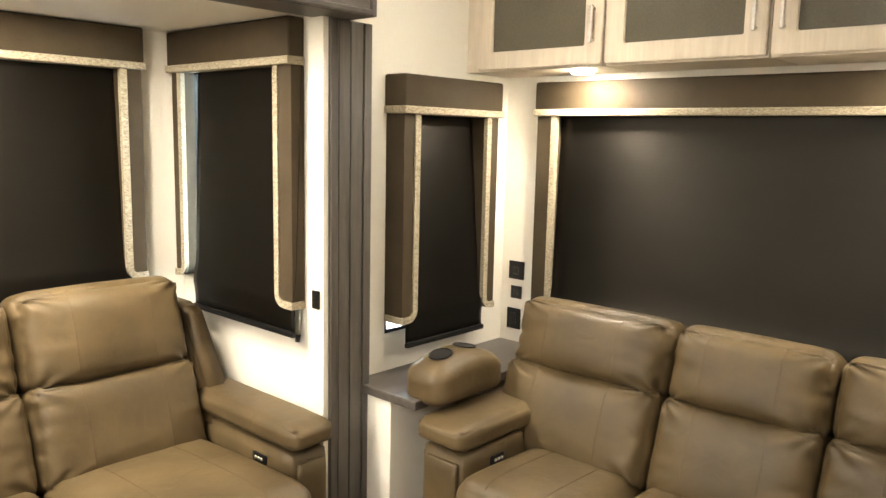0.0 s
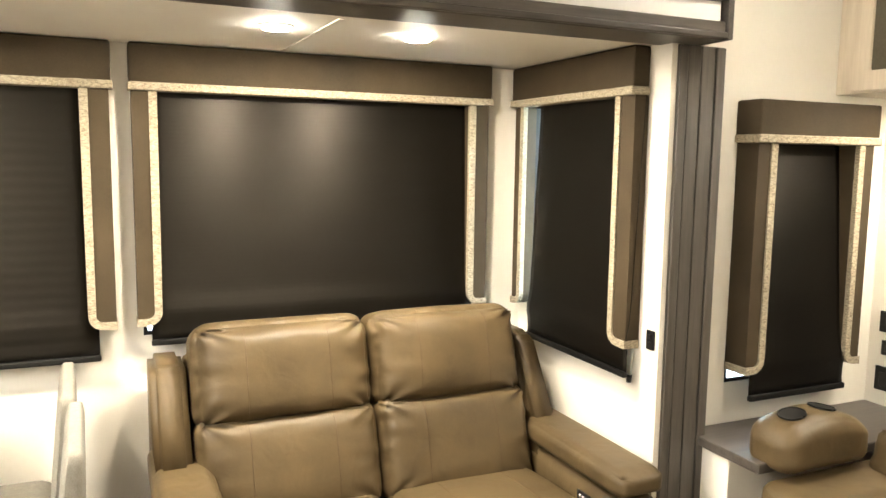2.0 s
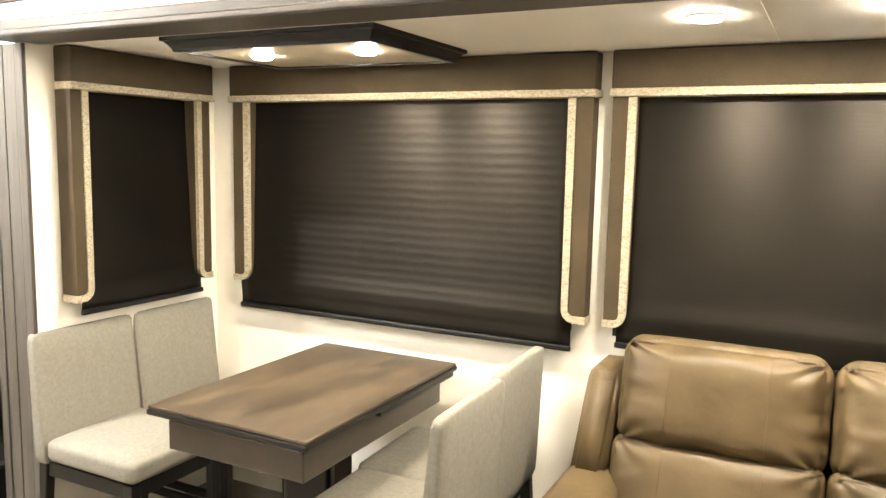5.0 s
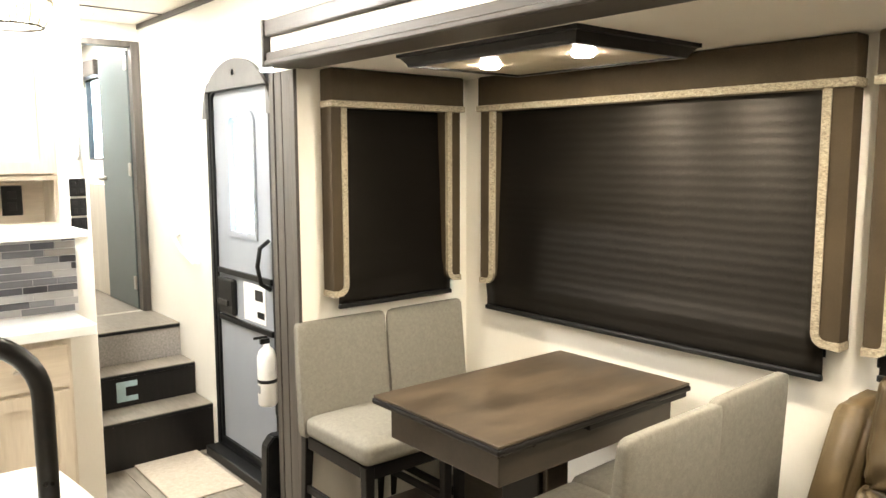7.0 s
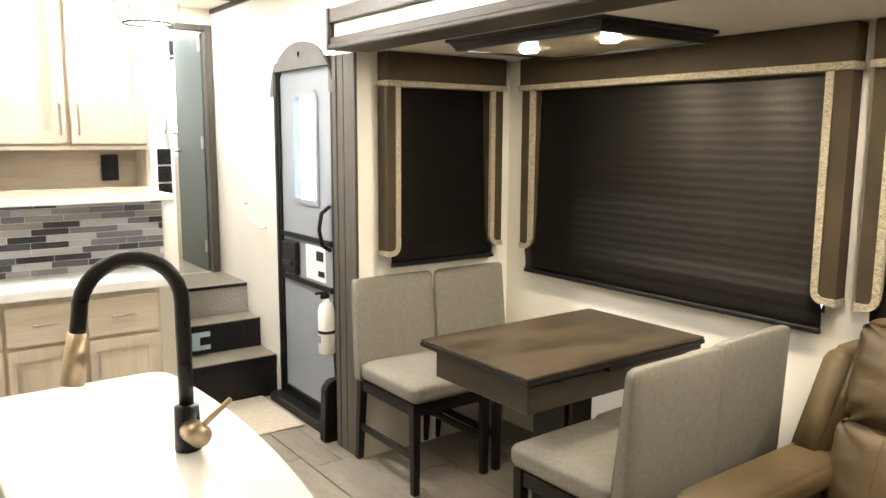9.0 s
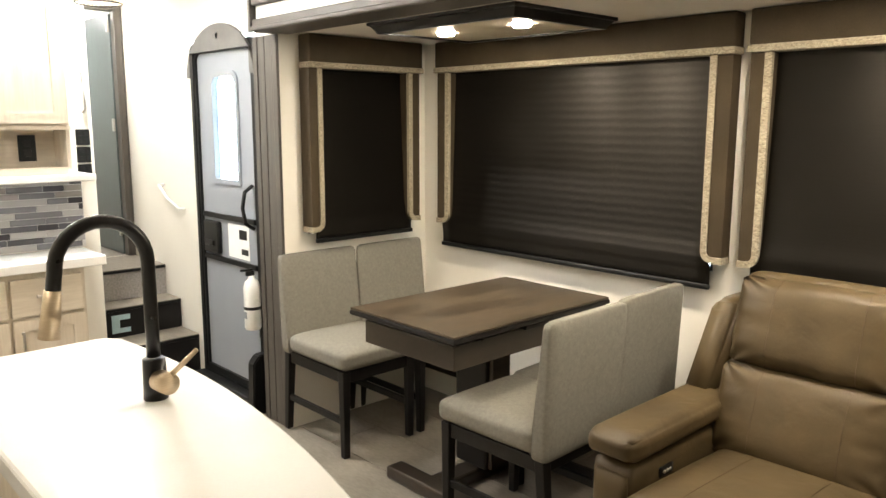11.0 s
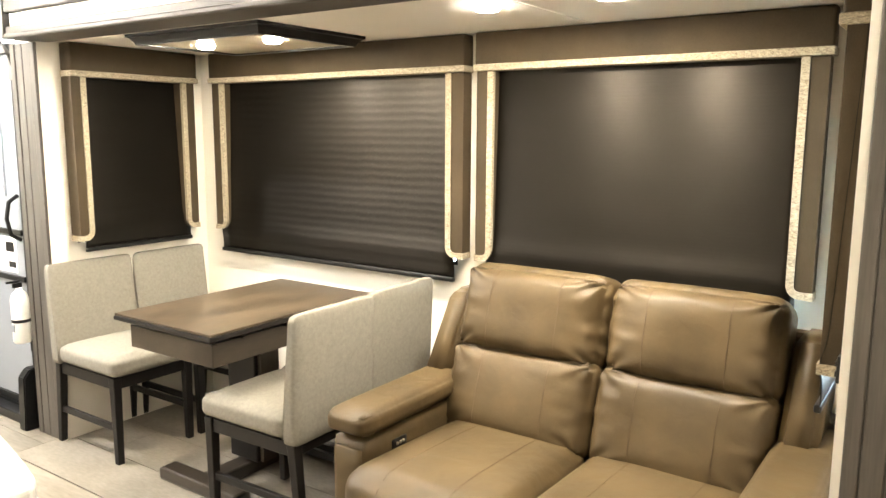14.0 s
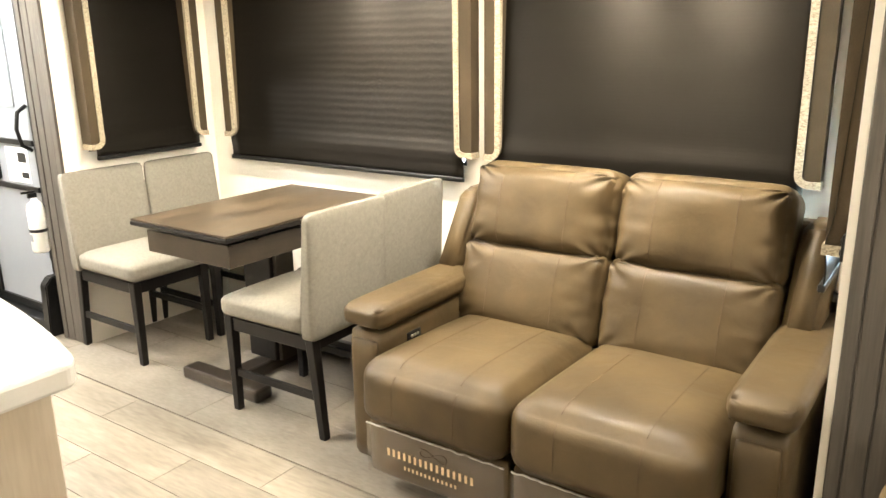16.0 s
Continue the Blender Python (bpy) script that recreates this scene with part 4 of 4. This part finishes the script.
shaker_door(uc, -0.222, 0.085, 1.455, HIGH - 0.04, 0.186, -0.195, 1.49, 1.62)
sh = thing("hutch_shelf", "white shelf board between niche and tiles", "shelf", (0, Y0, 0), 0)
part("board", boxes((-0.64, 0.13, 0.001, 0.215, 1.208, 1.237), bevel=0.004), COUNTER, sh)
plate("wall_socket", "black outlet in the hutch niche", "outlet", (-0.42, Y0 + 0.013, 1.35), 0, 0.072, 0.115, [(0, 0.022, 0.03, 0.03), (0, -0.022, 0.03, 0.03)])
wt = thing("hutch_worktop", "white worktop on the hutch base", "worktop", (0, Y0, 0), 0)
part("top", boxes((-0.625, 0.6, 0.001, 0.31, 0.842, 0.885), bevel=0.005), COUNTER, wt)
bc = thing("base_cabinet", "pale oak base cabinet with drawers over doors", "cabinet", (0, Y0, 0), 0)
part("body", boxes((-0.54, 0.58, 0.001, 0.265, 0.08, 0.841)), OAK, bc)
part("plinth", boxes((-0.53, 0.57, 0.001, 0.22, 0, 0.0795)), BLACK, bc)
for a, b in ((-0.525, -0.24), (-0.225, 0.06), (0.075, 0.36)):
    dw = part("drawer", boxes((a, b, 0.266, 0.284, 0.655, 0.815), bevel=0.003), OAK_FLAT, bc, "pale oak drawer front")
    mid = (a + b) / 2
    h = part("handle", boxes((mid - 0.05, mid + 0.05, 0.306, 0.316, 0.735, 0.745), bevel=0.002), STEEL, dw, "slim metal handle")
    for x in (mid - 0.04, mid + 0.04):
        part("post", smooth(rod(bmesh.new(), (x, 0.284, 0.74), (x, 0.307, 0.74), 0.004)), STEEL, h)
    shaker_door(bc, a, b, 0.10, 0.64, 0.266, b - 0.03, 0.48, 0.60)
for z, rows_ in ((1.395, 2), (1.315, 1), (1.235, 2)):
    plate("switch_panel", "small black switch panel on the partition", "switch", (-0.662, Y0, z), 0, 0.062, 0.072, [(-0.014, 0.016, 0.016, 0.02), (0.014, 0.016, 0.016, 0.02), (-0.014, -0.016, 0.016, 0.02), (0.014, -0.016, 0.016, 0.02)])
gr = thing("grab_rail", "slim brushed metal grab rail on the partition", "handrail", (-0.672, Y0, 1.60), 0)
tube("bar", [(0, 0.002, -0.09), (0, 0.03, -0.08), (0, 0.03, 0.08), (0, 0.002, 0.09)], 0.006, STEEL, gr)

# ---- entry door ----
ed = thing("door_1", "grey entry door with a rounded window, black rails and arched frame", "door", (W, -2.70, 0), 0, "", "structure")


def arch_outline(w, z0, z1, r):
    return [(-w, z0), (w, z0)] + [(w - r + r * math.cos(radians(k * 10)), z1 - r + r * math.sin(radians(k * 10))) for k in range(10)] + [(-w + r - r * math.sin(radians(k * 10)), z1 - r + r * math.cos(radians(k * 10))) for k in range(10)]


def ring(bm, outer, inner, y0, y1):
    """A frame between two outlines of the same count."""
    a, b = [[bm.verts.new((x, y, z)) for x, z in pts] for pts, y in ((outer, y0), (inner, y0))]
    c, d = [[bm.verts.new((x, y, z)) for x, z in pts] for pts, y in ((outer, y1), (inner, y1))]
    n = len(outer)
    for i in range(n):
        j = (i + 1) % n
        for q in ((a[i], a[j], b[j], b[i]), (c[i], d[i], d[j], c[j]), (a[i], c[i], c[j], a[j]), (b[i], b[j], d[j], d[i])):
            bm.faces.new(q)
    bmesh.ops.recalc_face_normals(bm, faces=bm.faces[:])
    return bm


SWAP = Matrix(((0, 1, 0, 0), (-1, 0, 0, 0), (0, 0, 1, 0), (0, 0, 0, 1)))  # y of an outline becomes +x, x becomes -y


def side_part(name, bm, material, parent, label=""):
    bm.transform(SWAP)
    return part(name, bm, material, parent, label)


fr = side_part("door_frame", ring(bmesh.new(), arch_outline(0.352, 0.05, 1.875, 0.05), arch_outline(0.318, 0.065, 1.845, 0.05), -0.038, 0.010), BLACK, ed, "black door frame")
bm = bmesh.new()
arc_o = [(0.36 * math.cos(radians(k * 10)), 1.70 + 0.26 * math.sin(radians(k * 10))) for k in range(19)]
arc_i = [(max(-0.319, min(0.319, 0.5 * math.cos(radians(k * 10)))), min(1.828, 1.70 + 0.6 * math.sin(radians(k * 10)))) for k in range(19)]
sheets = [[[bm.verts.new((x, y, z)) for x, z in pts] for pts in (arc_o, arc_i)] for y in (0.0102, 0.026)]
for k in range(18):
    for a_, b_ in ((sheets[0][0], sheets[0][1]), (sheets[1][0], sheets[1][1]), (sheets[0][0], sheets[1][0]), (sheets[0][1], sheets[1][1])):
        bm.faces.new((a_[k], a_[k + 1], b_[k + 1], b_[k]))
bmesh.ops.recalc_face_normals(bm, faces=bm.faces[:])
cap = side_part("arch_cap", bm, DOORARCH, ed, "taupe moulded arch over the door")
side_part("seal", ring(bmesh.new(), arch_outline(0.3175, 0.066, 1.844, 0.05), arch_outline(0.295, 0.10, 1.825, 0.04), -0.036, 0.006), BLACK, ed, "black rubber seal")
lf = side_part("leaf", ring(bmesh.new(), arch_outline(0.2945, 0.101, 1.824, 0.04), arch_outline(0.125, 1.165, 1.70, 0.05), -0.034, -0.006), DOORGREY, ed, "grey door leaf")
side_part("window_frame", ring(bmesh.new(), arch_outline(0.150, 1.14, 1.725, 0.06), arch_outline(0.122, 1.168, 1.698, 0.05), -0.0055, 0.004), DOORGREY, lf, "rounded grey window frame")
p = side_part("pane", prism(bmesh.new(), arch_outline(0.124, 1.166, 1.699, 0.05), -0.024, -0.018), PANE, lf, "bright window pane")
p.visible_shadow = False
for z in (0.73, 0.965):
    part("rail", boxes((-0.0055, 0.010, -0.283, 0.283, z - 0.014, z + 0.014), bevel=0.004), BLACK, lf, "black cross rail")
part("lock", boxes((-0.0055, 0.022, -0.265, -0.09, 0.755, 0.935), bevel=0.012), BLACK, lf, "black lock housing")
part("lock_handle", boxes((0.0225, 0.034, -0.235, -0.13, 0.80, 0.83), bevel=0.005), DARKMETAL, lf)
lp = part("label", boxes((-0.0055, -0.003, -0.02, 0.20, 0.755, 0.935)), WHITEPAINT, lf, "white notice with red and black print")
part("print", boxes((-0.0028, -0.002, 0.10, 0.18, 0.86, 0.91), (-0.0028, -0.002, 0.12, 0.19, 0.78, 0.81)), BLACK, lp)
tube("grab_handle", [(0.0, 0.262, 0.93), (0.045, 0.262, 0.96), (0.06, 0.262, 1.04), (0.045, 0.262, 1.12), (0.0, 0.262, 1.15)], 0.010, BLACK, lf, "curved black grab handle")
part("logo", smooth(rod(bmesh.new(), (0.0245, 0, 1.90), (0.026, 0, 1.90), 0.014)), DOORGREY, cap)
part("sill", boxes((0.002, 0.075, -0.36, 0.36, 0.0, 0.05), bevel=0.006), BLACK, ed, "black raised door sill")
bx_ = thing("step_control_box", "black tapered plastic box beside the door", "box", (W + 0.04, -2.335, 0), 0)
bm = prism(bmesh.new(), [(-0.03, 0), (0.075, 0), (0.065, 0.27), (0.03, 0.31), (-0.03, 0.31)], -0.03, 0.03)
bmesh.ops.bevel(bm, geom=bm.edges[:], offset=0.006, segments=2, affect="EDGES")
part("housing", bm, BLACK, bx_)
fe = thing("fire_extinguisher", "small white fire extinguisher strapped beside the door", "extinguisher", (W + 0.055, -2.385, 0.43), 0)
bm = bmesh.new()
prof = ((0.0, 0.0), (0.036, 0.0), (0.042, 0.01), (0.042, 0.215), (0.034, 0.245), (0.016, 0.262), (0.014, 0.275), (0.0, 0.275))
rings_ = [[bm.verts.new((max(r, 0.0005) * math.cos(k * math.tau / 24), max(r, 0.0005) * math.sin(k * math.tau / 24), z)) for k in range(24)] for r, z in prof]
for ra, rb in zip(rings_, rings_[1:]):
    for k in range(24):
        bm.faces.new((ra[k], ra[(k + 1) % 24], rb[(k + 1) % 24], rb[k]))
part("bottle", smooth(bm), WHITEPAINT, fe)
part("strap", smooth(rod(bmesh.new(), (0, 0, 0.105), (0, 0, 0.12), 0.0435, segments=24)), BLACK, fe, "black strap")
part("label", boxes((0.0405, 0.0425, -0.014, 0.014, 0.06, 0.095)), DOORGREY, fe)
part("valve", boxes((-0.014, 0.03, -0.008, 0.008, 0.276, 0.30), (-0.005, 0.06, -0.006, 0.006, 0.301, 0.312), bevel=0.003), BLACK, fe, "black valve and lever")
part("bracket", boxes((-0.0545, -0.0435, -0.02, 0.02, -0.06, 0.24), bevel=0.003), BLACK, fe)
hr = thing("handrail", "small pale handrail on the side wall by the steps", "handrail", (W, -3.36, 1.02), 0)
tube("bar", [(0.002, -0.14, 0.075), (0.035, -0.13, 0.07), (0.045, 0.0, 0.0), (0.035, 0.13, -0.05), (0.002, 0.14, -0.05)], 0.008, WHITEPAINT, hr)

# ---- steps and bedroom ----
EDGES = ((-3.125, 0.0, 0.243), (-3.35, 0.243, 0.418), (-3.545, 0.418, 0.60))
for i, (y, z0, z1) in enumerate(EDGES):
    yb = EDGES[i + 1][0] if i < 2 else -3.60
    st = thing("stair_step", ("black-faced step with plank tread", "black-faced step with a pale label on its riser", "top step with a carpeted riser")[i], "step", (-1.035, y, 0), 0, "entry steps", "structure")
    part("riser", boxes((-0.322, 0.322, -0.02, 0.0, z0, z1 - 0.022)), CARPET if i == 2 else BLACKWOOD, st, "grey carpet riser" if i == 2 else "black riser")
    part("nosing", boxes((-0.322, 0.322, -0.03, 0.008, z1 - 0.0215, z1 - 0.004), bevel=0.004), BLACK, st, "black rounded nosing")
    part("tread", boxes((-0.322, 0.322, yb - y, 0.004, z1 - 0.0035, z1), bevel=0.001), PLANK, st, "plank tread")
    part("core", boxes((-0.322, 0.322, yb - y - 0.001, -0.021, 0.0, z1 - 0.022)), BLACKWOOD, st)
    if i == 1:
        part("label", boxes((-0.015, 0.09, 0.001, 0.003, 0.270, 0.297), (-0.015, 0.09, 0.001, 0.003, 0.345, 0.375), (0.045, 0.09, 0.001, 0.003, 0.2975, 0.3445)), PALEPRINT, st, "pale C-shaped label")
structure("floor_landing", boxes((W, EAST, -5.6, -3.601, 0.54, 0.60)), PLANK, "plank landing and bedroom floor above the steps", "floor")
db = thing("door_frame", "dark wooden frame round the bedroom doorway", "door frame", (-1.04, -4.0, 0.60), 0, "", "structure")
for a, b, c, d in ((-0.315, -0.268, 0, 1.58), (0.268, 0.315, 0, 1.58), (-0.2675, 0.2675, 1.545, 1.58)):
    part("jamb", boxes((a, b, -0.052, 0.012, c, d), bevel=0.003), DARKWOOD_V, db)
d2 = thing("door_2", "grey-teal bedroom door standing open", "door", (-1.30, -4.055, 0.605), 0, "", "structure")
part("leaf", boxes((-0.035, 0.0, -0.56, 0.0, 0.0, 1.53), bevel=0.003), TEALDOOR, d2)
for z in (0.12, 0.80, 1.42):
    part("hinge", boxes((0.0005, 0.010, -0.03, 0.004, z, z + 0.08), bevel=0.002), STEEL, d2, "metal hinge")
part("door_handle", smooth(rod(bmesh.new(), (0.0005, -0.50, 0.78), (0.05, -0.50, 0.78), 0.012)), STEEL, d2, "metal knob")
window(7, (W, 0, 0), -90, -BEDWIN[1], -BEDWIN[0], BEDWIN[2], BEDWIN[3], 0.04)
bv = thing("window_valance", "short dark valance over the bedroom window", "valance", (W, -4.93, 2.05), -90)
part("box", boxes((-0.24, 0.24, 0.001, 0.07, 0.0, 0.10), bevel=0.006), DARKWOOD_Y, bv)
bs = thing("low_cabinet", "pale beige cabinet in the bedroom", "cabinet", (W, -5.0, 0.60), 0)
part("body", boxes((0.001, 0.045, -0.35, 0.37, 0.0, 0.74), bevel=0.004), OAK, bs)
mt = thing("door_mat", "beige woven door mat on the plank floor", "mat", (-1.11, -2.86, 0.001), 0)
part("mat_body", boxes((-0.155, 0.165, -0.27, 0.27, 0.0, 0.009), bevel=0.004), MATTING, mt, "woven beige face")
for s in (-1, 1):
    part("edge", boxes((-0.157, 0.167, s * 0.275 - 0.006, s * 0.275 + 0.006, 0.0, 0.0085), bevel=0.003), MATTING, mt)

# ---- pendant ----
PX, PY, PZ = PENDANT
pd = thing("pendant_lamp", "pale wire pendant lamp, lit, over the island", "pendant lamp", (PX, PY, PZ), 0)
bands = ((0.050, 0.0), (0.058, 0.012), (0.066, 0.04), (0.068, 0.07), (0.060, 0.10), (0.042, 0.125), (0.018, 0.14))
bm = bmesh.new()
for k in range(36):
    a = k * math.tau / 36
    for (r0, z0), (r1, z1) in zip(bands, bands[1:]):
        rod(bm, (r0 * math.cos(a), r0 * math.sin(a), z0), (r1 * math.cos(a), r1 * math.sin(a), z1), 0.0014, segments=5)
part("cage", bm, WICKER, pd, "pale woven wire shade")
for r, z in (bands[0], bands[2]):
    tube("hoop", [(r * math.cos(k * math.tau / 40), r * math.sin(k * math.tau / 40), z) for k in range(41)], 0.002, DARKMETAL if z == 0 else WICKER, pd)
part("bulb", smooth(rod(bmesh.new(), (0, 0, 0.04), (0, 0, 0.09), 0.02, 0.014)), LED, pd, "glowing bulb")
part("stem", smooth(rod(bmesh.new(), (0, 0, 0.12), (0, 0, HIGH - PZ - 0.001), 0.005)), DARKMETAL, pd, "thin dark stem")

# ---- floor planks and tiles ----
random.seed(4)
ft = tagged(new("floor"), "greige vinyl plank floor", "floor", "", "structure")


def planks(x0, x1, y0, y1, width, length, material):
    """Planks laid along y, with staggered ends."""
    me = {}
    x, row = x0, 0
    while x < x1 - 0.01:
        w = min(width, x1 - x)
        y = y0 - (row * 0.37 % 1) * length
        while y < y1 - 0.01:
            a, b = max(y, y0), min(y + length, y1)
            y += length
            if b - a < 0.02:
                continue
            key = (round(w, 3), round(b - a, 3))
            if key not in me:
                bm = bmesh.new()
                g = 0.0005
                lo = [bm.verts.new(c) for c in ((-w / 2 + g, -(b - a) / 2 + g, -0.006), (w / 2 - g, -(b - a) / 2 + g, -0.006), (w / 2 - g, (b - a) / 2 - g, -0.006), (-w / 2 + g, (b - a) / 2 - g, -0.006))]
                k = 0.0008
                up = [bm.verts.new((v.co.x * (1 - 2 * k / w), v.co.y * (1 - 2 * k / (b - a)), 0.0)) for v in lo]
                bm.faces.new(up)
                for i in range(4):
                    bm.faces.new((lo[i], lo[(i + 1) % 4], up[(i + 1) % 4], up[i]))
                mesh = bpy.data.meshes.new("plank")
                bm.to_mesh(mesh)
                bm.free()
                mesh.materials.append(material)
                me[key] = mesh
            ob = new("plank", me[key])
            ob.location = (x + w / 2, (a + b) / 2, 0)
            ob.parent = ft
        x += width
        row += 1


planks(-1.072, EAST, -3.14, REAR, 0.178, 0.92, PLANK)
planks(OUT, -1.078, -2.10, 1.40, 0.275, 1.22, PLANK2)
planks(W - 0.04, -1.078, -3.14, -2.10, 0.178, 0.92, PLANK)
planks(W - 0.04, -1.078, 1.40, REAR, 0.178, 0.92, PLANK)

bs_ = tagged(new("backsplash"), "grey glass and stone mosaic backsplash on the hutch", "backsplash", "", "structure")
bs_.location = (0, Y0, 0)
part("grout", boxes((-0.642, 0.60, 0.0005, 0.004, 0.886, 1.207)), GROUT, bs_)
mesh_of = {}
for r in range(11):
    z = 0.889 + r * 0.0291
    x = -0.640 + random.uniform(-0.10, 0)
    while x < 0.15:
        w = random.choice((0.09, 0.15, 0.15, 0.20))
        a, b = max(x, -0.640), x + w
        x = b
        if b - a < 0.02:
            continue
        key = round(b - a, 3)
        if key not in mesh_of:
            bm = boxes((-(b - a) / 2 + 0.0012, (b - a) / 2 - 0.0012, 0, 0.0045, 0.0012, 0.0279))
            mesh = bpy.data.meshes.new("tile")
            bm.to_mesh(mesh)
            bm.free()
            mesh.materials.append(TILE)
            mesh_of[key] = mesh
        t_ = new("tile", mesh_of[key])
        t_.location = ((a + b) / 2, 0.0035, z)
        t_.parent = bs_
